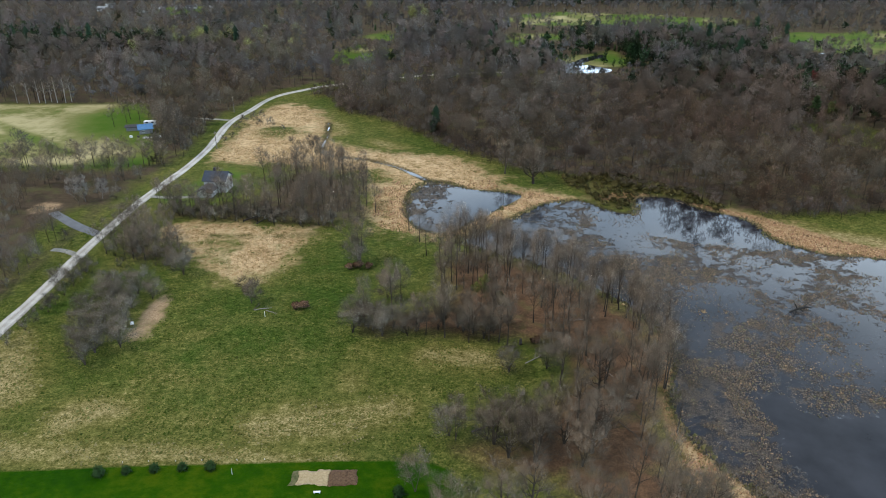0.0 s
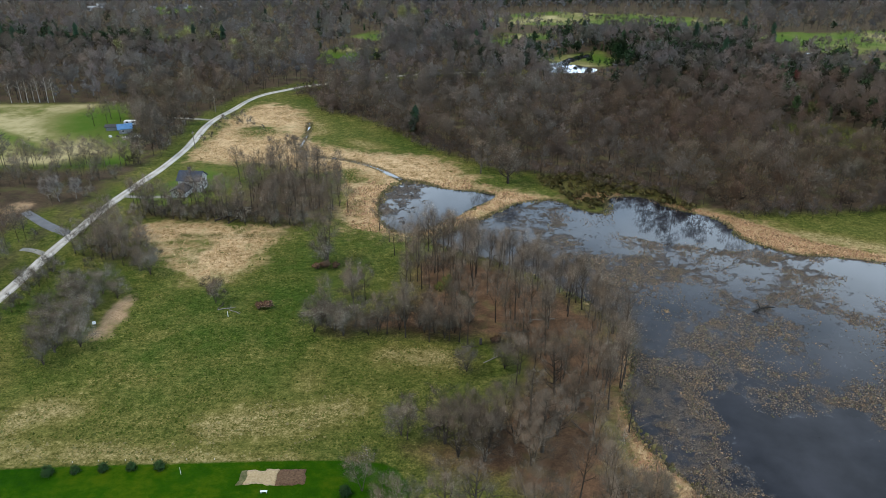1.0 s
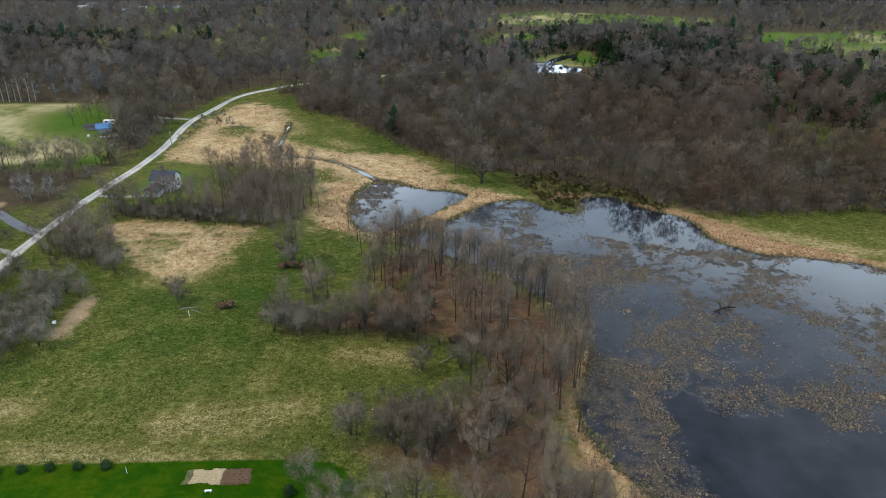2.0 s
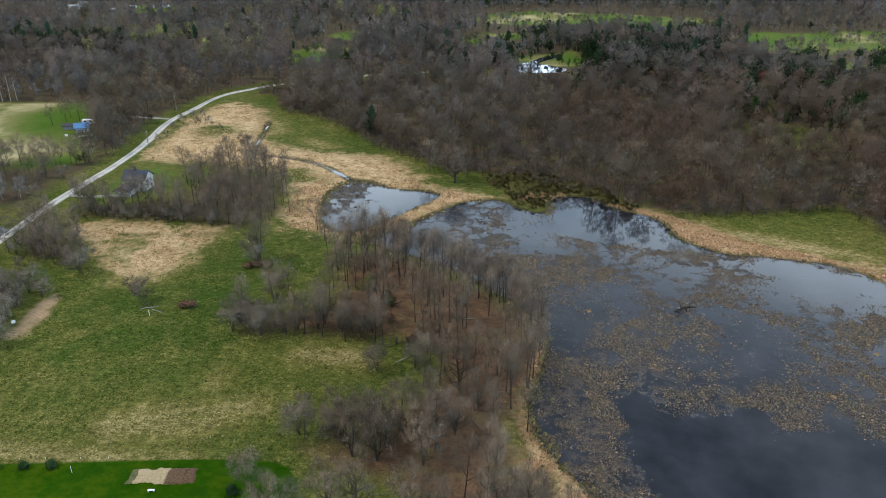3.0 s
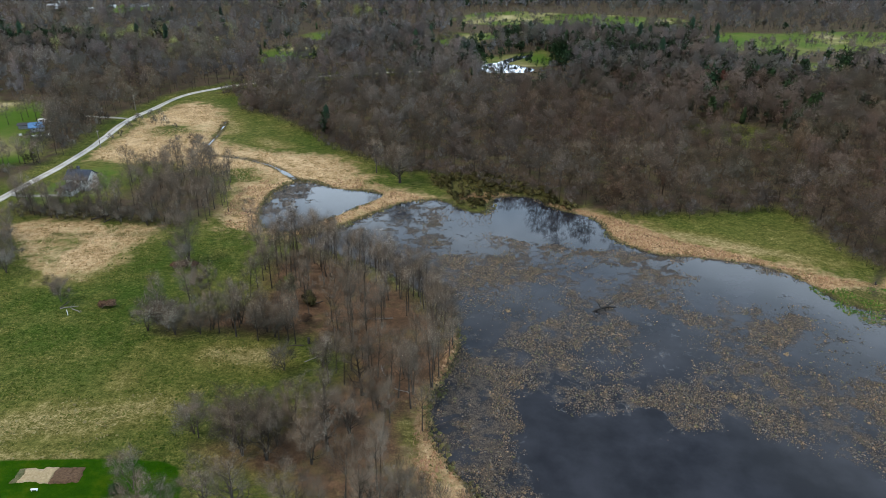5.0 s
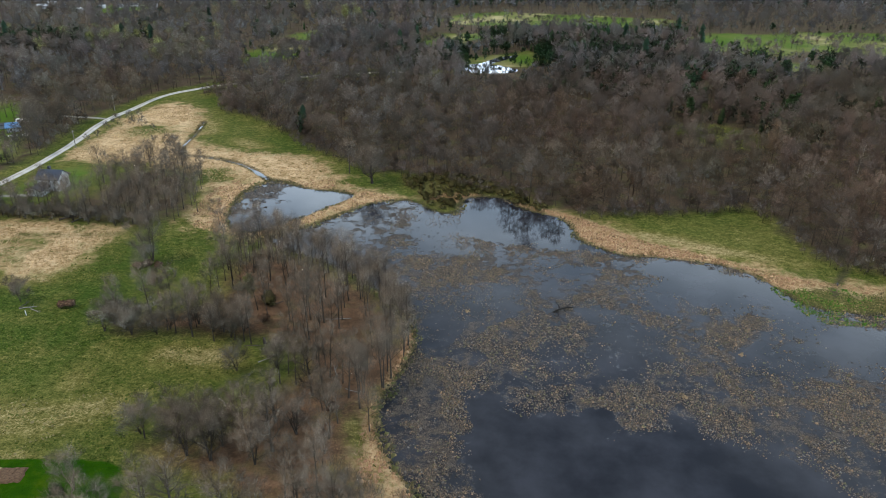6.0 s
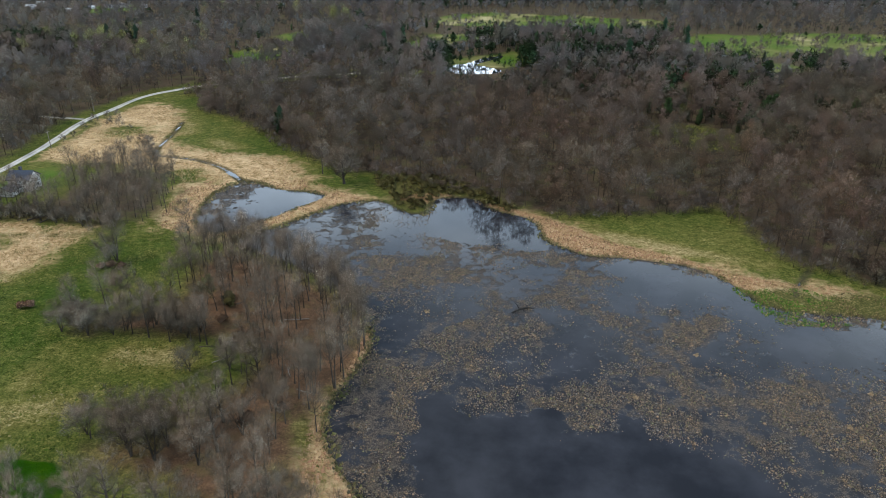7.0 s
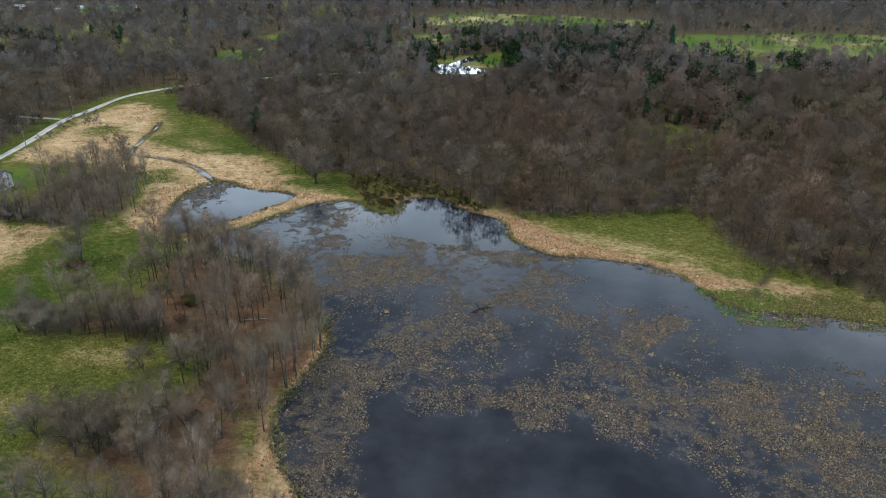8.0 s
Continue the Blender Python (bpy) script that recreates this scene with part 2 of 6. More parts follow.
def noise_node(n, l, vector, scale, detail=5, rough=0.6, stretch=None):
    t = n.new("ShaderNodeTexNoise")
    t.inputs["Scale"].default_value, t.inputs["Detail"].default_value, t.inputs["Roughness"].default_value = scale, detail, rough
    if stretch:
        k = n.new("ShaderNodeMapping")
        k.inputs["Scale"].default_value = stretch
        l.new(vector, k.inputs["Vector"])
        vector = k.outputs["Vector"]
    l.new(vector, t.inputs["Vector"])
    return t.outputs["Fac"]


def math_node(n, l, op, a, b=0.0, c=0.0, clamp=False):
    k = n.new("ShaderNodeMath")
    k.operation, k.use_clamp = op, clamp
    for i, v in enumerate((a, b, c)):
        if isinstance(v, (int, float)):
            k.inputs[i].default_value = v
        else:
            l.new(v, k.inputs[i])
    return k.outputs[0]


def mix_node(n, l, factor, a, b, blend="MIX"):
    k = n.new("ShaderNodeMix")
    k.data_type, k.blend_type = "RGBA", blend
    for socket, v in (("Factor", factor), ("A", a), ("B", b)):
        if isinstance(v, (int, float)):
            k.inputs[socket].default_value = v
        elif isinstance(v, tuple):
            k.inputs[socket].default_value = (*v, 1)
        else:
            l.new(v, k.inputs[socket])
    return k.outputs["Result"]


def place_node(n):
    """The place in units of the plan."""
    k = n.new("ShaderNodeVectorMath")
    k.operation = "SCALE"
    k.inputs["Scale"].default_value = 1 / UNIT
    n.id_data.links.new(n.new("ShaderNodeNewGeometry").outputs["Position"], k.inputs[0])
    return k.outputs[0]


def bump_node(n, l, p, height, strength, distance=0.1):
    b = n.new("ShaderNodeBump")
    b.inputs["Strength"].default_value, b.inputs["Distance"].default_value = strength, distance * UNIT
    l.new(height, b.inputs["Height"])
    l.new(b.outputs["Normal"], p.inputs["Normal"])


def plain(name, dark, light, scale=3.0, rough=0.8, bump=0.3, metal=0.0, vary=0.0):
    """A surface that wanders between two tones, with fine relief."""
    m, n, l, p = material(name)
    co = place_node(n)
    a = noise_node(n, l, co, scale, 6)
    b = noise_node(n, l, co, scale * 9, 3)
    f = math_node(n, l, "ADD", math_node(n, l, "MULTIPLY", a, 0.65), math_node(n, l, "MULTIPLY", b, 0.35))
    if vary:
        r = n.new("ShaderNodeObjectInfo").outputs["Random"]
        f = math_node(n, l, "ADD", f, math_node(n, l, "MULTIPLY_ADD", r, vary, -vary / 2))
    l.new(ramp_node(n, l, f, ((0.3, dark), (0.7, light))), p.inputs["Base Color"])
    p.inputs["Roughness"].default_value, p.inputs["Metallic"].default_value = rough, metal
    p.inputs["Specular IOR Level"].default_value = 0.25
    if bump:
        bump_node(n, l, p, f, bump, 0.05)
    return m


def bark_like(name, dark, light, vary=0.5, body=0.55):
    """Twigs and bark: every tree has a tone of its own."""
    m, n, l, p = material(name)
    t = n.new("ShaderNodeAttribute")
    t.attribute_name = "tint"
    r = n.new("ShaderNodeObjectInfo").outputs["Random"]
    a = noise_node(n, l, place_node(n), 1.3, 3)
    f = math_node(n, l, "ADD", math_node(n, l, "MULTIPLY", a, 0.6), math_node(n, l, "MULTIPLY", r, vary))
    tone = ramp_node(n, l, f, ((0.2, dark), (0.85, light)))
    l.new(mix_node(n, l, 1.0, tone, t.outputs["Color"], "MULTIPLY"), p.inputs["Base Color"])
    p.inputs["Roughness"].default_value = 0.9
    p.inputs["Specular IOR Level"].default_value = 0.1
    # each blade stands for a spray of twigs, part of it air
    p.inputs["Alpha"].default_value = body
    return m


def tinted(name, rough=0.9, spread=0.7, through_light=0.0, body=1.0):
    """Joined small growth, each piece in the tone that it was given."""
    m, n, l, p = material(name)
    t = n.new("ShaderNodeAttribute")
    t.attribute_name = "tint"
    i = n.new("ShaderNodeNewGeometry").outputs["Random Per Island"]
    v = math_node(n, l, "MULTIPLY_ADD", i, spread, 1 - spread / 2)
    k = n.new("ShaderNodeVectorMath")
    k.operation = "SCALE"
    l.new(t.outputs["Color"], k.inputs[0])
    l.new(v, k.inputs["Scale"])
    l.new(k.outputs[0], p.inputs["Base Color"])
    p.inputs["Roughness"].default_value = rough
    p.inputs["Specular IOR Level"].default_value = 0.15
    # a spray of twigs is part air
    p.inputs["Alpha"].default_value = body
    if through_light:
        # fine twigs pass on part of the light
        soft = n.new("ShaderNodeBsdfTranslucent")
        l.new(k.outputs[0], soft.inputs["Color"])
        clear = n.new("ShaderNodeBsdfTransparent")
        airy = n.new("ShaderNodeMixShader")
        airy.inputs["Fac"].default_value = body
        l.new(clear.outputs["BSDF"], airy.inputs[1])
        l.new(soft.outputs["BSDF"], airy.inputs[2])
        blend = n.new("ShaderNodeMixShader")
        blend.inputs["Fac"].default_value = through_light
        l.new(p.outputs["BSDF"], blend.inputs[1])
        l.new(airy.outputs["Shader"], blend.inputs[2])
        for node in n:
            if node.type == "OUTPUT_MATERIAL":
                l.new(blend.outputs["Shader"], node.inputs["Surface"])
    return m


def ground_material():
    m, n, l, p = material("ground_cover")
    co = place_node(n)

    def near(name, width, wobble, offset=0.0):
        """1 inside a zone, 0 outside, with a ragged edge."""
        t = n.new("ShaderNodeAttribute")
        t.attribute_name = name
        d = math_node(n, l, "MULTIPLY_ADD", edge, wobble, t.outputs["Fac"])
        return math_node(n, l, "MULTIPLY_ADD", d, -1 / width, 0.5 - offset / width, True)

    broad = noise_node(n, l, co, 0.035, 5)
    patch = noise_node(n, l, co, 0.16, 6, 0.65)
    streak = noise_node(n, l, co, 0.75, 6, 0.72, (0.85, 1.15, 1.0))
    fine = noise_node(n, l, co, 2.6, 5, 0.75)
    swirl = n.new("ShaderNodeTexNoise")
    for socket, value in (("Scale", 1.15), ("Detail", 4), ("Roughness", 0.62), ("Distortion", 2.2)):
        swirl.inputs[socket].default_value = value
    l.new(co, swirl.inputs["Vector"])
    fine = math_node(n, l, "ADD", math_node(n, l, "MULTIPLY", fine, 0.5), math_node(n, l, "MULTIPLY", swirl.outputs["Fac"], 0.5))
    edge = math_node(n, l, "ADD", math_node(n, l, "MULTIPLY_ADD", patch, 2.0, -1.0), math_node(n, l, "MULTIPLY_ADD", fine, 1.4, -0.7))
    both = math_node(n, l, "ADD", math_node(n, l, "MULTIPLY", patch, 0.55), math_node(n, l, "MULTIPLY", streak, 0.45))
    mixed = math_node(n, l, "ADD", math_node(n, l, "MULTIPLY", both, 0.62), math_node(n, l, "MULTIPLY", broad, 0.38))
    grit = math_node(n, l, "ADD", math_node(n, l, "MULTIPLY", fine, 0.6), math_node(n, l, "MULTIPLY", streak, 0.4))
    straw = near("d_straw", 6.0, 9.0)
    lush = near("d_lush", 10.0, 9.0)
    dry = math_node(n, l, "MULTIPLY_ADD", straw, 0.1, math_node(n, l, "MULTIPLY_ADD", fine, 0.46, math_node(n, l, "MULTIPLY_ADD", mixed, 0.5, -0.012)))
    dry = math_node(n, l, "MULTIPLY_ADD", lush, -0.05, dry)
    meadow = ramp_node(n, l, dry, ((0.40, (0.04, 0.071, 0.011)), (0.47, (0.083, 0.097, 0.022)), (0.53, (0.138, 0.126, 0.036)), (0.62, (0.34, 0.262, 0.132))))
    meadow = mix_node(n, l, 0.85, meadow, ramp_node(n, l, grit, ((0.36, (0.08, 0.08, 0.06)), (0.64, (0.96, 0.96, 0.92)))), "SOFT_LIGHT")
    tan = ramp_node(n, l, math_node(n, l, "ADD", math_node(n, l, "MULTIPLY", both, 0.6), math_node(n, l, "MULTIPLY", fine, 0.4)),
                    ((0.40, (0.085, 0.095, 0.022)), (0.435, (0.21, 0.145, 0.062)), (0.475, (0.42, 0.285, 0.145)), (0.56, (0.68, 0.5, 0.3))))
    litter = ramp_node(n, l, grit, ((0.34, (0.04, 0.025, 0.015)), (0.5, (0.125, 0.072, 0.042)), (0.66, (0.26, 0.155, 0.088))))
    litter = mix_node(n, l, ramp_node(n, l, patch, ((0.54, (0, 0, 0)), (0.68, (0.5, 0.5, 0.5)))), litter, (0.12, 0.12, 0.045))
    lawn = ramp_node(n, l, mixed, ((0.40, (0.009, 0.044, 0.0003)), (0.5, (0.019, 0.064, 0.0005)), (0.60, (0.052, 0.088, 0.002))))
    hay = near("d_hay", 14.0, 10.0)
    field = math_node(n, l, "ADD", math_node(n, l, "MULTIPLY", broad, 0.5), math_node(n, l, "MULTIPLY", patch, 0.3))
    field = math_node(n, l, "ADD", field, math_node(n, l, "MULTIPLY_ADD", hay, 0.17, math_node(n, l, "MULTIPLY_ADD", fine, 0.14, -0.02)))
    field = ramp_node(n, l, field, ((0.40, (0.066, 0.125, 0.014)), (0.5, (0.11, 0.145, 0.03)), (0.58, (0.19, 0.185, 0.066)), (0.68, (0.42, 0.36, 0.19))))
    mud = (0.055, 0.048, 0.03)
    sand = ramp_node(n, l, fine, ((0.36, (0.24, 0.16, 0.09)), (0.64, (0.52, 0.36, 0.22))))
    c = mix_node(n, l, near("d_tan", 6.0, 17.0), meadow, tan)
    c = mix_node(n, l, near("d_field", 4.0, 6.0), c, field)
    c = mix_node(n, l, near("d_wood", 6.0, 5.0, 2.5), c, litter)
    floor = ramp_node(n, l, grit, ((0.3, (0.036, 0.027, 0.018)), (0.5, (0.08, 0.058, 0.038)), (0.7, (0.15, 0.11, 0.07))))
    floor = mix_node(n, l, ramp_node(n, l, patch, ((0.5, (0, 0, 0)), (0.64, (0.6, 0.6, 0.6)))), floor, (0.10, 0.105, 0.04))
    c = mix_node(n, l, near("d_forest", 6.0, 5.0, 2.5), c, floor)
    c = mix_node(n, l, near("d_sand", 2.5, 6.0), c, sand)
    c = mix_node(n, l, near("d_lawn", 0.5, 0.25), c, lawn)
    c = mix_node(n, l, near("d_marsh", 3.0, 5.0), c, ramp_node(n, l, fine, ((0.35, (0.03, 0.03, 0.012)), (0.5, (0.085, 0.085, 0.025)), (0.65, (0.28, 0.22, 0.09)))))
    c = mix_node(n, l, near("d_water", 1.6, 1.0, -0.2), c, mud)
    l.new(c, p.inputs["Base Color"])
    p.inputs["Roughness"].default_value = 0.95
    p.inputs["Specular IOR Level"].default_value = 0.03
    bump_node(n, l, p, grit, 1.0, 0.45)
    return m


def water_material():
    """Dark water with dead weed that reaches the surface in ragged drifts."""
    m, n, l, p = material("pond_water")
    co = place_node(n)
    w = n.new("ShaderNodeAttribute")
    w.attribute_name = "weed"
    fine = noise_node(n, l, co, 1.5, 6, 0.8)
    grain = noise_node(n, l, co, 5.0, 4, 0.75)
    murk = noise_node(n, l, co, 0.09, 5, 0.6)
    deep = ramp_node(n, l, murk, ((0.38, (0.013, 0.0135, 0.017)), (0.66, (0.032, 0.033, 0.04))))
    mat = ramp_node(n, l, grain, ((0.36, (0.022, 0.019, 0.016)), (0.5, (0.075, 0.06, 0.048)), (0.66, (0.185, 0.145, 0.108))))
    drift = noise_node(n, l, co, 0.32, 5, 0.7)
    f = math_node(n, l, "ADD", math_node(n, l, "MULTIPLY", fine, 0.4), math_node(n, l, "MULTIPLY", grain, 0.3))
    f = math_node(n, l, "ADD", f, math_node(n, l, "MULTIPLY", drift, 0.9))
    f = math_node(n, l, "ADD", f, math_node(n, l, "MULTIPLY_ADD", w.outputs["Fac"], 0.2, -0.14))
    f = math_node(n, l, "MULTIPLY_ADD", f, 12.5, -9.95, True)
    f = math_node(n, l, "MULTIPLY", f, math_node(n, l, "MULTIPLY_ADD", w.outputs["Fac"], 3.0, 0.0, True))
    f = math_node(n, l, "MULTIPLY", f, 0.88)
    l.new(mix_node(n, l, f, deep, mat), p.inputs["Base Color"])
    l.new(math_node(n, l, "MULTIPLY_ADD", f, 0.12, 0.05), p.inputs["Roughness"])
    l.new(math_node(n, l, "MULTIPLY_ADD", f, -0.5, 0.5), p.inputs["Specular IOR Level"])
    p.inputs["IOR"].default_value = 1.33
    ripple = math_node(n, l, "MULTIPLY", noise_node(n, l, co, 1.6, 3, 0.5), 0.006)
    bump_node(n, l, p, math_node(n, l, "MULTIPLY_ADD", math_node(n, l, "MULTIPLY", f, grain), 0.35, ripple), 0.6, 1.0)
    return m


GROUND = ground_material()
WATER = water_material()


def gravel_material():
    """Packed pale gravel with two bare wheel tracks and a looser, browner crown and verge."""
    m, n, l, p = material("gravel")
    co = place_node(n)
    w = n.new("ShaderNodeAttribute")
    w.attribute_name = "across"
    coarse = noise_node(n, l, co, 0.35, 6, 0.7)
    fine = noise_node(n, l, co, 4.0, 4, 0.7)
    away = math_node(n, l, "ABSOLUTE", math_node(n, l, "SUBTRACT", math_node(n, l, "ABSOLUTE", w.outputs["Fac"]), 0.45))
    f = math_node(n, l, "MULTIPLY_ADD", away, -0.4, math_node(n, l, "MULTIPLY_ADD", coarse, 0.6, math_node(n, l, "MULTIPLY_ADD", fine, 0.5, -0.08)))
    l.new(ramp_node(n, l, f, ((0.12, (0.2, 0.175, 0.13)), (0.32, (0.36, 0.335, 0.295)), (0.52, (0.56, 0.54, 0.5)))), p.inputs["Base Color"])
    p.inputs["Roughness"].default_value = 0.95
    bump_node(n, l, p, fine, 0.4, 0.05)
    return m


GRAVEL = gravel_material()
TRACK = plain("grey_track", (0.15, 0.145, 0.12), (0.34, 0.33, 0.30), 0.5, 0.95, 0.4)
ASPHALT = plain("worn_asphalt", (0.105, 0.11, 0.12), (0.18, 0.186, 0.2), 0.6, 0.9, 0.3)
BARK = bark_like("bark", (0.03, 0.025, 0.02), (0.085, 0.07, 0.056), 0.4, 1.0)
TWIGS = bark_like("twigs", (0.112, 0.088, 0.063), (0.285, 0.224, 0.163), 0.5)
BIRCH = plain("birch_bark", (0.2, 0.19, 0.17), (0.5, 0.48, 0.45), 2.0, 0.7)
NEEDLES = bark_like("needles", (0.016, 0.042, 0.014), (0.05, 0.10, 0.03), 0.4, 1.0)
FAR_TREES = tinted("far_trees", 0.9, 0.14, 0.3, 0.42)
FAR_GREEN = tinted("far_needles", 0.9, 0.3, 0.15)
GROWTH = tinted("small_growth", 0.9, 0.45)


# ---- mesh tools ----
class Build:
    """Gathers points and triangles and tints."""

    def __init__(self):
        self.v, self.f, self.t, self.n = [], [], [], 0

    def add(self, v, f, tint=(1, 1, 1)):
        v, f = np.asarray(v, float), np.asarray(f, int)
        self.v.append(v)
        self.f.append(f + self.n)
        tint = np.asarray(tint, float)
        self.t.append(np.broadcast_to(tint, (len(v), 3)) if tint.ndim == 1 else tint)
        self.n += len(v)

    def arrays(self):
        return np.vstack(self.v), np.vstack(self.f), np.vstack(self.t)

    def mesh(self, name, mat, smooth=False):
        v, f, t = self.arrays()
        return mesh_from(name, v, f, mat, t, smooth)


def crown_normals(v):
    """Normals that round a crown of fine twigs as a whole, out from its heart and up."""
    c = v.mean(axis=0)
    d = (v - c) / (v.std(axis=0) + 1e-6)
    d[:, 2] = d[:, 2] * 0.8 + 0.7
    return d / (np.linalg.norm(d, axis=1)[:, None] + 1e-9)


def outward(v, f, normals):
    """The triangles, turned so that each looks the way of its normals."""
    k = np.einsum("ij,ij->i", np.cross(v[f[:, 1]] - v[f[:, 0]], v[f[:, 2]] - v[f[:, 0]]), normals[f].sum(axis=1)) < 0
    f = f.copy()
    f[k] = f[k][:, ::-1]
    return f


def mesh_from(name, v, f, mat, tint=None, smooth=False, normals=None):
    me = bpy.data.meshes.new(name)
    k = f.shape[1]
    me.vertices.add(len(v))
    me.vertices.foreach_set("co", np.ascontiguousarray(v, np.float32).ravel())
    me.loops.add(f.size)
    me.loops.foreach_set("vertex_index", np.ascontiguousarray(f, np.int32).ravel())
    me.polygons.add(len(f))
    me.polygons.foreach_set("loop_start", np.arange(0, f.size, k, dtype=np.int32))
    me.polygons.foreach_set("use_smooth", np.full(len(f), smooth))
    me.update(calc_edges=True)
    if tint is not None:
        a = me.attributes.new("tint", "FLOAT_COLOR", "POINT")
        a.data.foreach_set("color", np.hstack([tint, np.ones((len(v), 1))]).astype(np.float32).ravel())
    me.materials.append(mat)
    if normals is not None:
        me.polygons.foreach_set("use_smooth", np.full(len(f), True))
        me.normals_split_custom_set_from_vertices(normals)
    return me


def tube(b, pts, radii, sides, tint=(1, 1, 1)):
    """A tapered, bent stem along the points, pointed at its end."""
    pts = np.asarray(pts, float)
    k = len(pts)
    d = np.gradient(pts, axis=0)
    d /= np.linalg.norm(d, axis=1)[:, None] + 1e-9
    ref = np.array([1.0, 0, 0]) if abs(d[0, 2]) > 0.8 else np.array([0, 0, 1.0])
    u = np.cross(d, ref)
    u /= np.linalg.norm(u, axis=1)[:, None] + 1e-9
    w = np.cross(d, u)
    a = np.arange(sides) * 2 * np.pi / sides
    ring = pts[:, None, :] + np.asarray(radii)[:, None, None] * (np.cos(a)[None, :, None] * u[:, None, :] + np.sin(a)[None, :, None] * w[:, None, :])
    f = []
    for i in range(k - 1):
        for j in range(sides):
            p, q = i * sides + j, i * sides + (j + 1) % sides
            f += [(p, q, q + sides), (p, q + sides, p + sides)]
    b.add(ring.reshape(-1, 3), f, tint)


def slivers(b, start, end, width, rng, tint=(1, 1, 1), face=None):
    """Fine twigs, each a thin pointed blade; face: the way that its flat side looks."""
    start, end = np.asarray(start), np.asarray(end)
    n = len(start)
    d = end - start
    side = np.cross(d, rng.normal(size=(n, 3)) if face is None else face)
    side /= np.linalg.norm(side, axis=1)[:, None] + 1e-9
    side *= (np.asarray(width) / 2)[:, None] if np.ndim(width) else width / 2
    v = np.stack([start - side, start + side, end], 1).reshape(-1, 3)
    if np.ndim(tint) == 2:
        tint = np.repeat(tint, 3, axis=0)
    b.add(v, np.arange(3 * n).reshape(-1, 3), tint)


def bare_tree(seed, height, spread, bare=0.35, limbs=16, subs=4, twigs=9, twig_len=1.1, twig_w=0.03, stems=1, sides=6, rise=0.9, girth=1.0, lift=0.3, fuzz=0.62):
    """Stem and limbs, and the haze of twigs, of a leafless tree, as two builds."""
    rng = np.random.RandomState(seed)
    wood, haze = Build(), Build()
    r0 = (0.010 * height + 0.02) * girth
    for s in range(stems):
        lean = rng.normal(0, 0.03, 2) if stems == 1 else 0.32 * np.array([math.cos(s * 2.4), math.sin(s * 2.4)]) * rng.uniform(0.3, 1.1)
        hs = height * (1 if stems == 1 else rng.uniform(0.75, 1.0))
        zs = np.linspace(0, 0.93 * hs, 6)
        px = lean[0] * zs + np.cumsum(rng.normal(0, 0.02 * hs / 6, 6))
        py = lean[1] * zs + np.cumsum(rng.normal(0, 0.02 * hs / 6, 6))
        stem = np.stack([px, py, zs - 0.15], 1)
        rr = r0 / stems ** 0.5
        tube(wood, stem, np.interp(zs, [0, 0.08 * hs, 0.93 * hs], [rr * 1.35, rr, rr * 0.12]), sides)
        starts, ends = [], []
        n = max(4, int(limbs / stems ** 0.6))
        for i in range(n):
            t = bare + (0.95 - bare) * (i + rng.uniform(0, 0.8)) / n
            root = np.array([np.interp(t * hs, zs, stem[:, k]) for k in range(3)])
            az = i * 2.4 + rng.uniform(-0.5, 0.5)
            up = rng.uniform(0.5, 1.0) * rise
            out = np.array([math.cos(az), math.sin(az), up])
            out /= np.linalg.norm(out)
            ln = spread * (1.08 - 0.72 * ((t - bare) / (1 - bare)) ** 1.4) * rng.uniform(0.7, 1.1)
            mid = root + out * ln * 0.5 + rng.normal(0, 0.05 * ln, 3)
            tip = root + out * ln + np.array([0, 0, 0.18 * ln]) + rng.normal(0, 0.08 * ln, 3)
            lr = rr * 0.5 * (1.1 - 0.7 * t)
            tube(wood, [root, mid, tip], [lr, lr * 0.6, lr * 0.15], 3 if sides < 6 else 4)
            anchors = [(tip, out)]
            for j in range(subs):
                q = rng.uniform(0.3, 1.0)
                o = root + (mid - root) * q * 2 if q < 0.5 else mid + (tip - mid) * (q - 0.5) * 2
                dd = out * 0.7 + rng.normal(0, 0.55, 3) + np.array([0, 0, 0.35])
                dd /= np.linalg.norm(dd)
                e = o + dd * ln * rng.uniform(0.25, 0.5)
                tube(wood, [o, e], [lr * 0.4, lr * 0.1], 3)
                anchors += [(e, dd), (o + (e - o) * 0.55, dd)]
            for a, dd in anchors:
                k = rng.poisson(twigs)
                if k:
                    x = dd * 0.8 + rng.normal(0, fuzz, (k, 3)) + np.array([0, 0, lift])
                    x /= np.linalg.norm(x, axis=1)[:, None]
                    o = a + rng.normal(0, 0.22 * twig_len, (k, 3))
                    starts.append(o)
                    ends.append(o + x * (twig_len * rng.uniform(0.5, 1.3, k))[:, None])
        st = np.vstack(starts)
        slivers(haze, st, np.vstack(ends), 1.8 * twig_w * rng.uniform(0.6, 1.3, len(st)), rng)
    return wood, haze


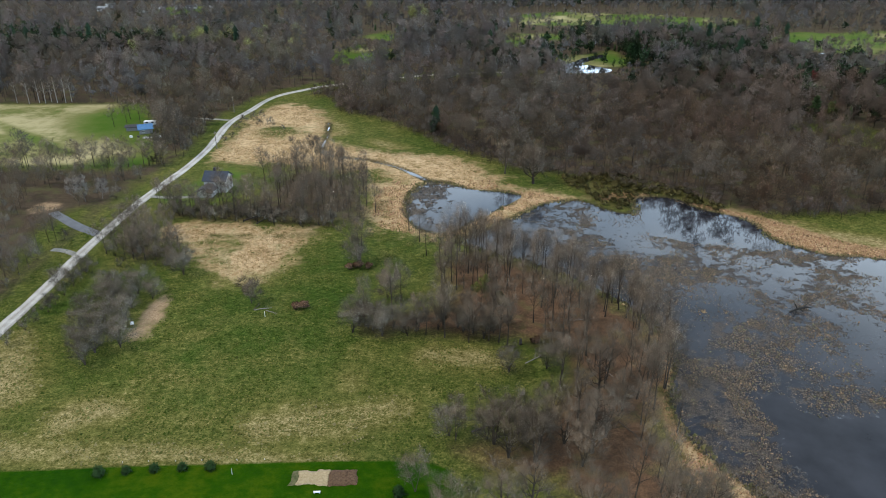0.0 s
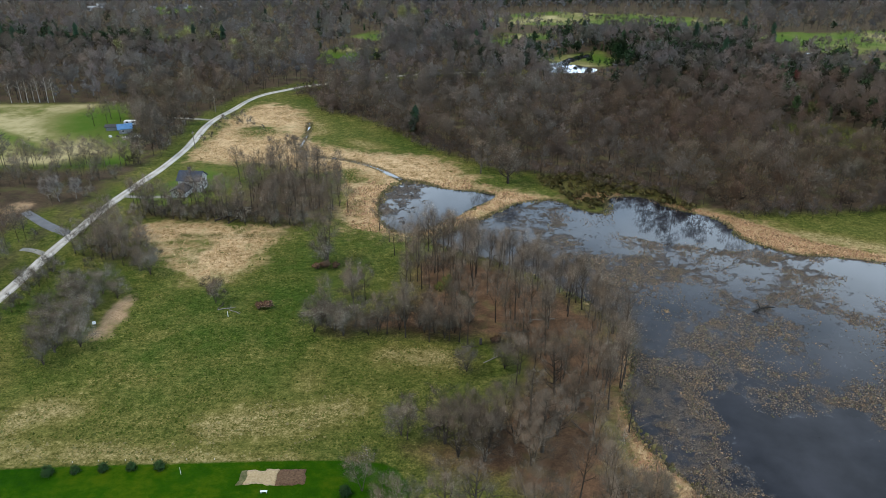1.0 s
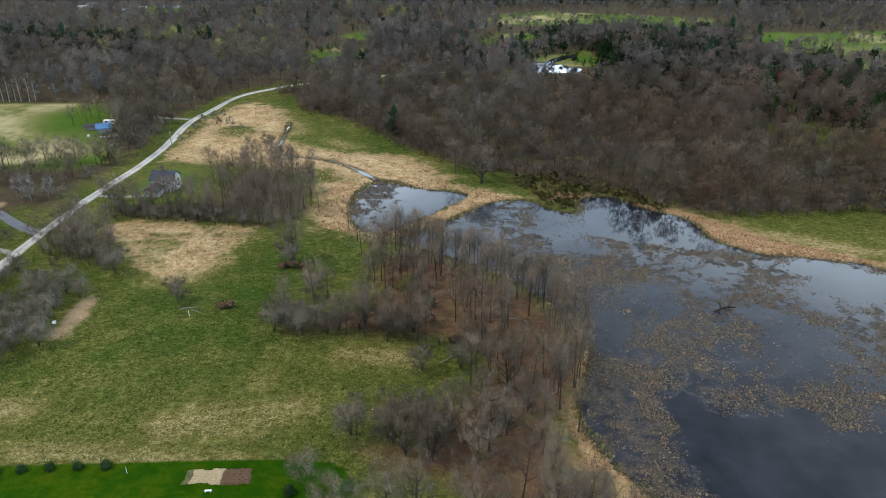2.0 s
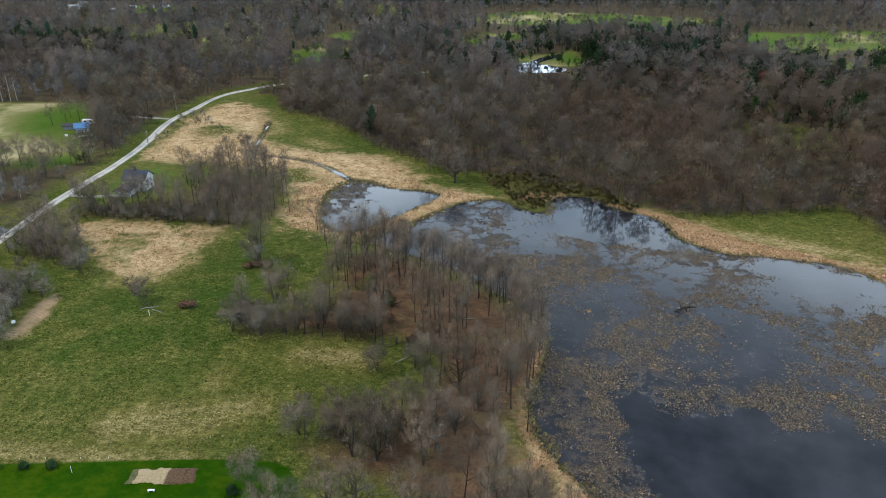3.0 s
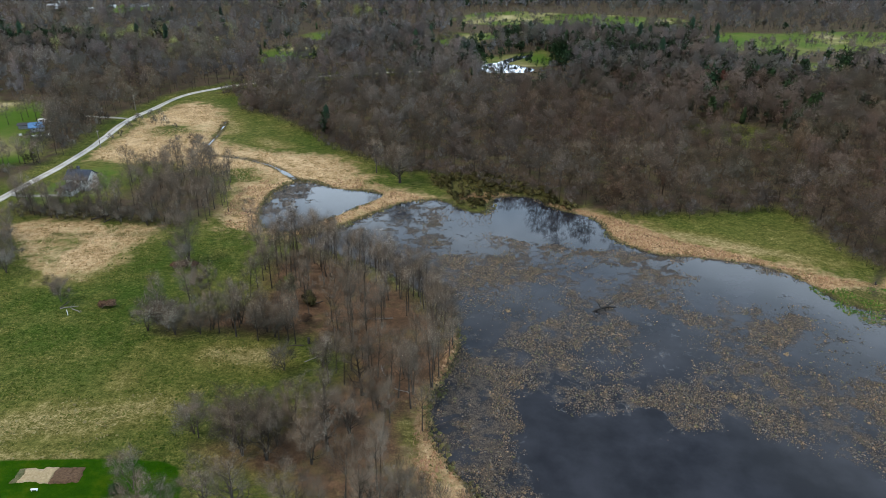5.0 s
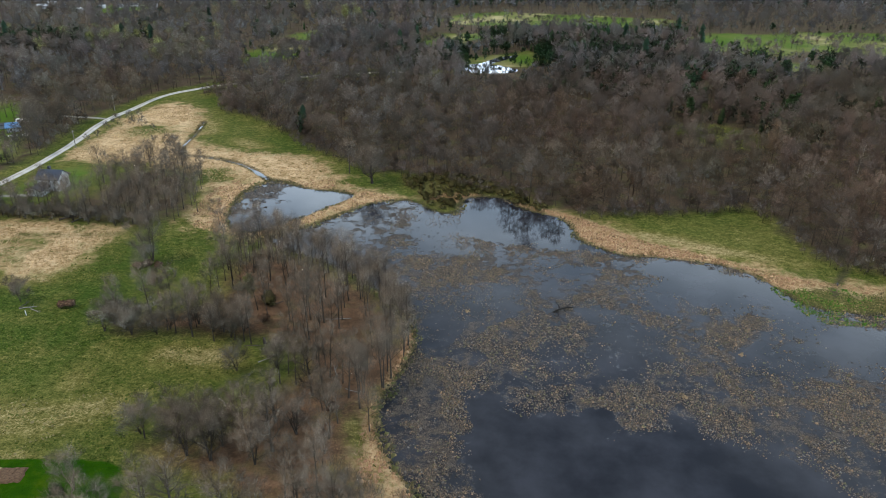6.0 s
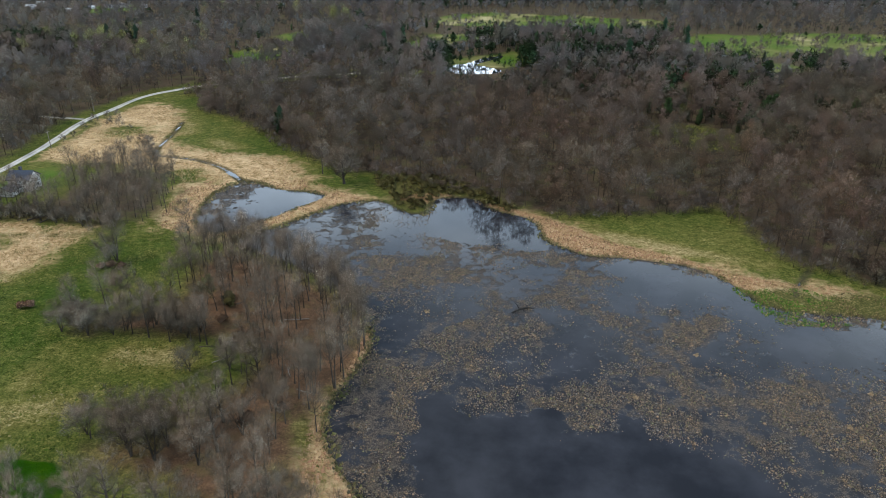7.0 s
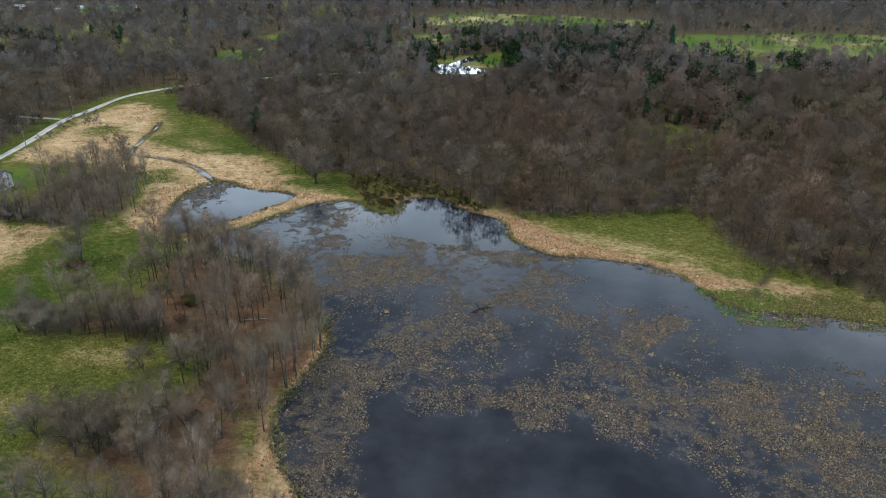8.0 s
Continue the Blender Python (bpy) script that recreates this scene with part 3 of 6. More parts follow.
def conifer(seed, height, spread, whorls=12, per=7, needles=26, width=0.16, low=0.12):
    """A pine or cedar: stem, and tiers of drooping needle sprays."""
    rng = np.random.RandomState(seed)
    wood, green = Build(), Build()
    r0 = 0.013 * height + 0.03
    tube(wood, [(0, 0, -0.15), (0.1, 0, height * 0.5), (0, 0.1, height)], [r0, r0 * 0.6, 0.02], 6)
    for i in range(whorls):
        t = low + (1 - low) * i / whorls
        for j in range(per):
            az = j * 2 * np.pi / per + i * 0.7 + rng.uniform(-0.3, 0.3)
            ln = spread * (1 - t) ** 0.75 * rng.uniform(0.65, 1.15) + 0.25
            d = np.array([math.cos(az), math.sin(az), rng.uniform(-0.1, 0.25)])
            root = np.array([0, 0, t * height])
            tip = root + d * ln
            tube(wood, [root, tip], [0.04, 0.01], 3)
            k = needles
            q = rng.uniform(0.25, 1.0, k)[:, None]
            o = root + (tip - root) * q + rng.normal(0, 0.12, (k, 3))
            x = d + rng.normal(0, 0.7, (k, 3))
            x /= np.linalg.norm(x, axis=1)[:, None]
            slivers(green, o, o + x * rng.uniform(0.35, 0.8, k)[:, None] * (0.35 + 0.12 * spread), width * rng.uniform(0.7, 1.4, k), rng)
    return wood, green


def part(name, me, parent, label=""):
    ob = new(name, me)
    ob.parent = parent
    return tagged(ob, label)


def tree_kind(name, builds, label, mats=(None, None), category="tree", group=""):
    """A thing of two parts, trunk and crown, to be copied."""
    root = tagged(new(name), label, category, group)
    wood, haze = builds
    part("trunk", wood.mesh("trunk", mats[0] or BARK, True), root)
    v, f, t = haze.arrays()
    round_off = crown_normals(v)
    part("crown", mesh_from("crown", v, outward(v, f, round_off), mats[1] or TWIGS, t, True, round_off), root)
    return root


def stand(template, spots, rng, low=0.8, high=1.2, sink=0.05):
    """Stands the template on the first spot and copies of it on the others."""
    spots = np.asarray(spots, float)
    zs = ground_height(spots[:, 0], spots[:, 1])
    poses = [pose(x, y, z - sink, rng.uniform(-2, 2), rng.uniform(-2, 2), rng.uniform(0, 360)) @ Matrix.Scale(rng.uniform(low, high), 4)
             for (x, y), z in zip(spots, zs)]
    for m in poses[1:]:
        copy_thing(template, m)
    template.matrix_basis = poses[0]


def scatter(rng, box, gap, keep, jitter=0.45):
    """Points about gap metres apart in the box, where keep says so."""
    x0, x1, y0, y1 = box
    gx, gy = np.meshgrid(np.arange(x0, x1, gap), np.arange(y0, y1, gap))
    gx = gx.ravel() + rng.uniform(-jitter, jitter, gx.size) * gap
    gy = gy.ravel() + rng.uniform(-jitter, jitter, gy.size) * gap
    k = keep(gx, gy)
    return np.stack([gx[k], gy[k]], 1)


# ---- ground, water, road ----
def graded(a, b, lo, hi, step, grow=1.12):
    """Grid lines from a to b, evenly spaced between lo and hi and ever wider outside."""
    mid = list(np.arange(lo, hi + step, step))
    up, d = [mid[-1]], step
    while up[-1] < b:
        d *= grow
        up.append(up[-1] + d)
    down, d = [mid[0]], step
    while down[-1] > a:
        d *= grow
        down.append(down[-1] - d)
    return np.array(down[:0:-1] + mid + up[1:])


def build_ground():
    xs, ys = graded(-3000, 3000, -130, 170, 1.15, 1.08), graded(-2500, 3500, 72, 276, 1.15, 1.035)
    gx, gy = np.meshgrid(xs, ys)
    x, y = gx.ravel(), gy.ravel()
    v = np.stack([x, y, ground_height(x, y)], 1)
    nx, ny = len(xs), len(ys)
    i = (np.arange(ny - 1)[:, None] * nx + np.arange(nx - 1)[None, :]).ravel()
    me = mesh_from("ground", v, np.stack([i, i + 1, i + nx + 1, i + nx], 1), GROUND, None, True)
    least = lambda lines: np.min([outline_distance(p, x, y) for p in lines], axis=0)
    fields = least(FIELDS) - ragged_edge(x, y)
    far_wood = np.maximum.reduce([-outline_distance(CLEARING, x, y), -fields, -outline_distance(WEST_ROUGH, x, y) - 3, -outline_distance(SCRUB, x, y) - 1])
    far_wood = np.maximum(far_wood, 6.0 - line_distance(ROAD, x, y))
    far_wood = np.minimum(far_wood, np.maximum(least([GROVE, ROADSIDE]) + 2.0, -outline_distance(FIELDS[9], x, y)))
    zones = {"d_tan": np.maximum(least([REED_MEADOW, REED_FIELD, REED_BANK, NEAR_BANK]), -least(GREEN_HOLES)), "d_field": fields, "d_lawn": outline_distance(LAWN, x, y),
             "d_wood": least([WOODS, GROVE_EDGE, SHORE_LITTER]), "d_forest": far_wood, "d_sand": least(SAND_PATCHES), "d_straw": np.minimum(least(STRAW_PATCHES), np.maximum(outline_distance(EAST_MEADOW, x, y), 3.0)), "d_hay": np.where(y > 330, 60 * (0.6 - fbm(x, y, 32, 91)), np.maximum(outline_distance(HAY, x, y), -np.minimum(outline_distance(FIELD_GREEN, x, y), 3 * line_distance(SWALE, x, y) - 5))), "d_marsh": np.minimum.reduce([outline_distance(MARSH, x, y), outline_distance(SHRUB_BANK, x, y), line_distance(DITCH, x, y) - 0.6]), "d_lush": least(LUSH_PATCHES),
             "d_water": np.minimum(least([POND, SMALL_POND, FAR_POND]), np.minimum(line_distance(CREEK_EAST, x, y) - 0.5, line_distance(CREEK, x, y) - 0.7))}
    for name, d in zones.items():
        a = me.attributes.new(name, "FLOAT", "POINT")
        a.data.foreach_set("value", d.astype(np.float32))
    tagged(new("ground", me), "meadow, matted grass and leaf litter over gently rolling land", "ground", kind="structure")


build_ground()


def flat_sheet(name, x0, x1, y0, y1, z, mat):
    return mesh_from(name, np.array([(x0, y0, z), (x1, y0, z), (x1, y1, z), (x0, y1, z)]), np.array([(0, 1, 2, 3)]), mat)


OPEN_WATER = [rounded(p) for p in (
    [(51, 97), (54, 98), (58, 99), (60, 97), (63, 94), (67, 94), (71, 93), (76, 92), (78, 89), (83, 87), (87, 86), (92, 88), (95, 86), (98, 82), (102, 80), (105, 77), (108, 73), (118, 55), (60, 55), (56, 74), (55, 78), (55, 83), (53, 88)],
    [(53, 177), (56, 187), (59, 191), (68, 191), (70, 184), (82, 175), (86, 165), (89, 157), (80, 157), (70, 159), (61, 164), (55, 160)],
    [(100, 151), (105, 151), (115, 147), (122, 142), (126, 130), (127, 121), (123, 128), (117, 133), (109, 130), (103, 132), (100, 139)],
    [(127, 118), (134, 120), (143, 119), (156, 118), (180, 108), (200, 96), (170, 98), (148, 103), (143, 106), (137, 108), (127, 106), (126, 112)])]
THICK_WEED = [rounded(p) for p in (
    [(97, 125), (114, 125), (113, 113), (96, 110)], [(117, 103), (129, 102), (124, 87), (115, 87)], [(128, 92), (139, 88), (150, 84), (138, 74), (122, 82)],
    [(40, 110), (56, 108), (57, 99), (51, 97), (55, 86), (47, 78), (40, 86)], [(32, 152), (64, 151), (59, 134), (42, 130)])]


def weed_cover(x, y):
    """How thickly dead weed lies on the water, 0 to 1."""
    free = np.min([outline_distance(p, x, y) for p in OPEN_WATER], axis=0)
    thick = np.min([outline_distance(p, x, y) for p in THICK_WEED], axis=0) + 7 * (fbm(x, y, 6, 53) - 0.5)
    d = np.clip((fbm(x, y, 13, 14, 5) - 0.34) * 4.0, 0, 1) * 0.66 + 0.13 + 0.4 * np.clip(0.5 - thick / 6, 0, 1)
    d = d * np.clip(free / 2.6 + 0.3 + 4.5 * (fbm(x, y, 6, 40) - 0.5), 0, 1)
    d = (d * (1 - 0.2 * np.clip((y - 150) / 30, 0, 1))).clip(0, 1)
    small = np.clip((fbm(x, y, 7, 4) - (x + 2) * 0.032 + (y - 186) * 0.012 - 0.36) * 5, 0, 1)
    return np.where(outline_distance(SMALL_POND, x, y) < 4, small, d)


def pond_sheet():
    xs, ys = graded(-60, 260, -20, 185, 1.15, 1.5), graded(-20, 290, 66, 212, 1.15, 1.5)
    gx, gy = np.meshgrid(xs, ys)
    x, y = gx.ravel(), gy.ravel()
    nx, ny = len(xs), len(ys)
    i = (np.arange(ny - 1)[:, None] * nx + np.arange(nx - 1)[None, :]).ravel()
    me = mesh_from("water", np.stack([x, y, np.full(x.size, WATER_Z)], 1), np.stack([i, i + 1, i + nx + 1, i + nx], 1), WATER)
    a = me.attributes.new("weed", "FLOAT", "POINT")
    a.data.foreach_set("value", weed_cover(x, y).astype(np.float32))
    return me


tagged(new("water", pond_sheet()), "still dark pond water reflecting a cloudy sky", "water", kind="structure")
tagged(new("water", flat_sheet("water", 170, 255, 415, 465, WATER_Z, WATER)), "far stream glinting at the field edge", "water", kind="structure")
tagged(new("water", flat_sheet("water", 50, 105, 360, 435, WATER_Z, WATER)), "far pond shining between conifers", "water", kind="structure")


def ribbon(name, line, half, mat, lift=0.1):
    """A strip of road along a line, a little higher in its middle, with worn, uneven sides."""
    line = np.asarray(line)
    seg = np.linalg.norm(np.diff(line, axis=0), axis=1)
    s = np.concatenate([[0], np.cumsum(seg)])
    q = np.arange(0, s[-1], 1.5)
    p = np.stack([np.interp(q, s, line[:, 0]), np.interp(q, s, line[:, 1])], 1)
    d = np.gradient(p, axis=0)
    d /= np.linalg.norm(d, axis=1)[:, None]
    side = np.stack([d[:, 1], -d[:, 0]], 1)
    cols = np.linspace(-1, 1, 9)
    w = half * (1 + 0.16 * (vnoise(q, q * 0, 6.0, 4) - 0.5)) 
    v = []
    for c in cols:
        xy = p + side * (w * c)[:, None]
        v.append(np.column_stack([xy, swell(xy[:, 0], xy[:, 1]) + 0.2 + lift * (1 - abs(c)) - 0.2 * (abs(c) == 1)]))
    v = np.stack(v, 1).reshape(-1, 3)
    k = len(cols)
    i = (np.arange(len(p) - 1)[:, None] * k + np.arange(k - 1)[None, :]).ravel()
    me = mesh_from(name, v, np.stack([i, i + 1, i + k + 1, i + k], 1), mat, None, True)
    a = me.attributes.new("across", "FLOAT", "POINT")
    a.data.foreach_set("value", np.tile(cols, len(p)).astype(np.float32))
    return me


tagged(new("road", ribbon("road", ROAD, 1.75, GRAVEL)), "pale gravel road curving through fields into woods", "road", kind="structure")
for line, mat, text in zip(DRIVES, (TRACK, ASPHALT, TRACK, TRACK),
                           ("grey gravel drive to the pale house", "blue-grey paved drive beside the gravel road", "grey gravel track to the farm shed", "short grey gravel pull-off beside the road")):
    tagged(new("driveway", ribbon("driveway", line, 1.7 if mat is ASPHALT else 1.0, mat, 0.05)), text, "driveway", kind="structure")


# ---- trees that one could count ----
rng = np.random.RandomState(21)
WOOD_LABEL = "leafless grey-brown woodland tree with a slender straight trunk"
wood_kinds = [tree_kind("bare_tree", bare_tree(100 + i, h, sp, bare, 14, 4, 9, 1.3, 0.024, rise=1.7, lift=0.8, fuzz=0.42), WOOD_LABEL, group="trees of the pond-side wood")
              for i, (h, sp, bare) in enumerate(((11.0, 2.6, 0.38), (10.0, 3.0, 0.32), (12.0, 2.5, 0.42), (9.0, 2.8, 0.28), (10.5, 3.2, 0.34), (8.0, 2.4, 0.25)))]
EMPTY_SPOTS = [rounded(p) for p in ([(-2, 128), (3, 131), (9, 128), (10, 120), (4, 121), (-1, 124)], [(12, 120), (17, 122), (19, 117), (14, 114)])]


def in_woods(x, y):
    k = (outline_distance(WOODS, x, y) < 0.3) & (outline_distance(POND, x, y) > 0.6)
    for p in EMPTY_SPOTS:
        k &= outline_distance(p, x, y) > 0
    return k & ((fbm(x, y, 14, 5) > 0.34) | (outline_distance(POND, x, y) < 6))


spots = scatter(rng, (-25, 50, 70, 158), 4.1, lambda x, y: in_woods(x, y) & ((y > 98) | (x > 29)))
shore_row = scatter(rng, (0, 48, 96, 160), 3.0, lambda x, y: (outline_distance(WOODS, x, y) < 0) & (outline_distance(POND, x, y) > 0.5) & (outline_distance(POND, x, y) < 4.5))
point_row = scatter(rng, (-4, 16, 137, 157), 5.5, lambda x, y: (outline_distance(WOODS, x, y) < 0.5) & (outline_distance(POND, x, y) > 0.5))
spots = np.vstack([spots, shore_row, point_row, [(x, y) for x, y in ((27, 73), (38, 71), (44, 68), (24, 69), (30, 69), (35, 67), (40, 66))]])
rng.shuffle(spots)
for i, template in enumerate(wood_kinds):
    stand(template, spots[i::len(wood_kinds)], rng, 0.75, 1.15)

grove_kinds = [tree_kind("young_tree", bare_tree(140 + i, h, sp, bare, 14, 4, 8, 1.3, 0.028, rise=1.5, lift=0.7, fuzz=0.45), "leafless grey tree in the grove beside the house", group="trees of the house grove")
               for i, (h, sp, bare) in enumerate(((11.0, 2.8, 0.35), (12.0, 3.2, 0.4), (9.0, 3.0, 0.3), (10.0, 2.6, 0.38)))]
HOUSE_YARD = rounded([(-76, 194), (-70, 206), (-60, 204), (-44, 188), (-54, 182), (-68, 186)])
spots = scatter(rng, (-85, -12, 165, 225), 3.7, lambda x, y: (outline_distance(GROVE, x, y) < 0.5) & (fbm(x, y, 12, 8) > 0.30) & (outline_distance(HOUSE_YARD, x, y) > 0))
spots = np.vstack([spots, [(-78, 181), (-74, 182), (-82, 187), (-72, 177), (-58, 178), (-84, 190)]])
for i, template in enumerate(grove_kinds):
    stand(template, spots[i::len(grove_kinds)], rng, 0.65, 1.0)

# trees east of the road, west of it, and along the hedgerow of the far field
road_kinds = [tree_kind("hedgerow_tree", bare_tree(160 + i, h, sp, 0.3, 13, 4, 9), "leafless roadside tree with grey twigs", group="trees along the gravel road")
              for i, (h, sp) in enumerate(((8.5, 2.8), (7.5, 2.6), (9.5, 3.0)))]
spots = scatter(rng, (-90, -52, 135, 178), 3.6, lambda x, y: outline_distance(ROADSIDE, x, y) < 0)
west = scatter(rng, (-150, -95, 108, 214), 5.0, lambda x, y: (fbm(x, y, 22, 11) > 0.43) & (line_distance(DRIVES[1], x, y) > 6) & (line_distance(ROAD, x, y) > 5))
hedge = np.stack([np.linspace(-150, -92, 34), np.linspace(217, 221, 34)], 1) + rng.normal(0, 1.1, (34, 2))
west_woods = west
spots = np.vstack([spots, hedge])
for i, template in enumerate(road_kinds):
    stand(template, spots[i::len(road_kinds)], rng, 0.7, 1.15)

lone = [
    ("bare_tree", bare_tree(201, 12.0, 3.8, 0.25, 18, 4, 14, 1.25, 0.034, stems=3, girth=1.8, rise=1.2), "leafless tree with three stems rising from the meadow", ((-20, 149),)),
    ("bare_tree", bare_tree(202, 6.8, 2.7, 0.12, 16, 4, 13, 1.1, 0.04, stems=3), "small leafless tree among fallen branches", ((-41, 129), (-12, 131), (-45, 235))),
    ("bare_tree", bare_tree(203, 8.5, 2.6, 0.3, 12, 4, 9), "slim leafless tree at the meadow edge", ((-9, 130), (-9, 167), (-6, 160), (-4, 152))),
    ("bare_tree", bare_tree(204, 10.5, 5.8, 0.16, 28, 5, 18, 1.3, 0.05, rise=0.75, girth=3.0), "broad spreading leafless oak on the pond shore", ((28, 203),)),
    ("bare_tree", bare_tree(205, 11.5, 3.8, 0.3, 16, 4, 14, 1.2, 0.035, girth=1.4), "tall leafless tree at the wood edge", ((20, 212),)),
    ("bare_tree", bare_tree(206, 8.0, 2.6, 0.25, 14, 4, 10, 1.1, 0.028, stems=2, rise=1.4, lift=0.6), "slim leafless tree standing alone beside the wood", ((2, 86), (-4, 75))),
]
full = (((8, 85), (14, 81), (17, 88), (8, 70), (32, 69)), ((23, 83), (22, 90), (12, 70), (30, 67), (27, 97)),
        ((19, 85), (10, 82), (26, 87), (2, 67), (20, 69), (0, 120)), ((12, 87), (15, 84), (21, 80), (6, 117), (36, 69), (30, 93)))
for i, (where, h, sp, stems) in enumerate(zip(full, (10.0, 11.0, 9.0, 8.0), (4.2, 4.0, 4.4, 3.8), (2, 1, 3, 3))):
    lone.append(("bare_tree", bare_tree(210 + i, h, sp, 0.12, 20, 4, 14, 1.15, 0.026, stems=stems, rise=1.15, lift=0.5, fuzz=0.6, girth=2.1), "leafless grey tree with a full rounded crown", where))
for name, builds, text, where in lone:
    stand(tree_kind(name, builds, text), where, rng, 0.92, 1.05)

THICKET = bark_like("thicket_twigs", (0.1, 0.088, 0.066), (0.25, 0.215, 0.165), 0.5)
# thickets: many thin stems from one root
thicket = tree_kind("thicket", bare_tree(231, 5.0, 2.6, 0.1, 20, 2, 10, 1.1, 0.034, stems=6, sides=3, girth=2.0), "dense grey-brown leafless thicket of thin stems", (BARK, THICKET), category="shrub", group="meadow thickets")
spots = [(-14, 118), (-10, 119), (-17, 120), (-5, 118), (-1, 118), (4, 117), (8, 115), (-70, 112), (-66, 110), (-62, 112), (-72, 118), (-68, 117), (-64, 116), (-74, 124), (-70, 126),
         (-66, 127), (-72, 132), (-67, 133), (19, 105), (21, 110), (-20, 146), (12, 104), (-83, 143), (-86, 137), (-60, 142), (-18, 117.5), (-7, 116), (1, 87), (7, 86), (13, 86)]
rough = scatter(rng, (-150, -94, 112, 216), 6.5, lambda x, y: (line_distance(DRIVES[1], x, y) > 4) & (line_distance(ROAD, x, y) > 4.5) & (fbm(x, y, 18, 19) > 0.42))
edge_brush = scatter(rng, (-82, -25, 166, 186), 2.9, lambda x, y: outline_distance(GROVE_EDGE, x, y) < 0.5)
stand(thicket, spots + [(-12, 116), (-15, 119), (-67, 113), (-69, 121), (-65, 122), (-71, 129), (-63, 131), (-66, 106), (3, 119), (10, 117)], rng, 0.85, 1.3)
stand(tree_kind("thicket", bare_tree(237, 4.2, 2.2, 0.06, 9, 2, 9, 1.0, 0.05, stems=4, sides=3, girth=1.2), "low brown leafless brush west of the road", (BARK, THICKET), category="shrub", group="roadside brush"), np.vstack([rough, edge_brush, [(-80, 152), (-77, 156), (-74, 150), (-72, 156), (-69, 151), (-66, 148), (-63, 145), (-78, 162), (-74, 162), (-70, 160), (-81, 166), (-67, 155), (-83, 158), (-61, 149), (-76, 146), (-78, 178), (-75, 178.5), (-72, 177), (-69, 176.5), (-66, 177), (-63, 176), (-60, 175), (-57, 176), (-54, 175), (-51, 173.5), (-47, 173), (-43, 172), (-38, 171), (-33, 170), (-74, 175), (-64, 174), (-55, 245), (-62, 262), (-80, 262), (-79, 270), (-77, 276), (-75, 281), (-72, 268), (-68, 266), (-80, 246), (-79, 252), (-90, 236), (-92, 246), (-93, 256), (-94, 264)], [(-84.5, 113.0), (-83.5, 118.0), (-83.5, 121.0), (-82.5, 125.0), (-82.5, 128.0), (-82.5, 132.0), (-82.5, 136.0), (-82.5, 140.0), (-81.5, 143.0), (-83.6, 127.5), (-84, 138.6)]]), rng, 0.5, 1.1)


# ---- woods too many to count ----
def low_tree(seed, height, spread, low, blades, length, width, tint, limbs=5, lobes=9):
    """A far tree: stem, limbs and a rounded crown of twig sprays that point up and out."""
    r = np.random.RandomState(seed)
    wood, haze = Build(), Build()
    r0 = 0.013 * height + 0.04
    tube(wood, [(0, 0, -0.1), (r.normal(0, 0.2), r.normal(0, 0.2), height * 0.85)], [r0, r0 * 0.25], 3, np.array(tint) * 0.6)
    cz, rz = height * (low + 1) / 2, height * (1 - low) / 2
    for i in range(limbs):
        t = r.uniform(low, 0.7) * height
        az = i * 2.4
        k = spread * r.uniform(0.5, 0.9)
        tube(wood, [(0, 0, t), (math.cos(az) * k, math.sin(az) * k, min(t + k * 1.1, height * 0.9))], [r0 * 0.35, r0 * 0.08], 3, np.array(tint) * 0.75)
    # the crown swells in lobes at the limbs' ends, with dips between them
    crown = np.array([spread, spread, rz])
    heart = r.normal(size=(lobes, 3)) + (0, 0, 0.45)
    heart /= np.linalg.norm(heart, axis=1)[:, None]
    heart *= r.uniform(0.45, 0.75, lobes)[:, None]
    heart[0] = (0, 0, 0.62)
    pick = r.randint(0, lobes, blades)
    d = r.normal(size=(blades, 3)) + (0, 0, 0.2)
    d /= np.linalg.norm(d, axis=1)[:, None]
    size = r.uniform(0.34, 0.52, lobes)[pick][:, None] * r.uniform(0.25, 1.0, blades)[:, None] ** 0.4
    o = (heart[pick] + d * size) * crown + (0, 0, cz)
    x = d * (1, 1, 0.7) + heart[pick] * 0.6 + (0, 0, 0.35) + r.normal(0, 0.5, (blades, 3))
    x /= np.linalg.norm(x, axis=1)[:, None]
    ln = (length * r.uniform(0.6, 1.3, blades))[:, None]
    slivers(haze, o - x * ln * 0.5, o + x * ln * 0.5, width * r.uniform(0.6, 1.4, blades), r, tint, d + r.normal(0, 0.2, (blades, 3)))
    v, f, t = wood.arrays()
    u, g, w = haze.arrays()
    curve = d * 0.75 + heart[pick] * 0.7 + (0, 0, 0.3)
    curve /= np.linalg.norm(curve, axis=1)[:, None]
    round_off = np.vstack([crown_normals(v), np.repeat(curve, 3, axis=0)])
    v, f = np.vstack([v, u]), np.vstack([f, g + len(v)])
    return v, outward(v, f, round_off), np.vstack([t, w]), round_off


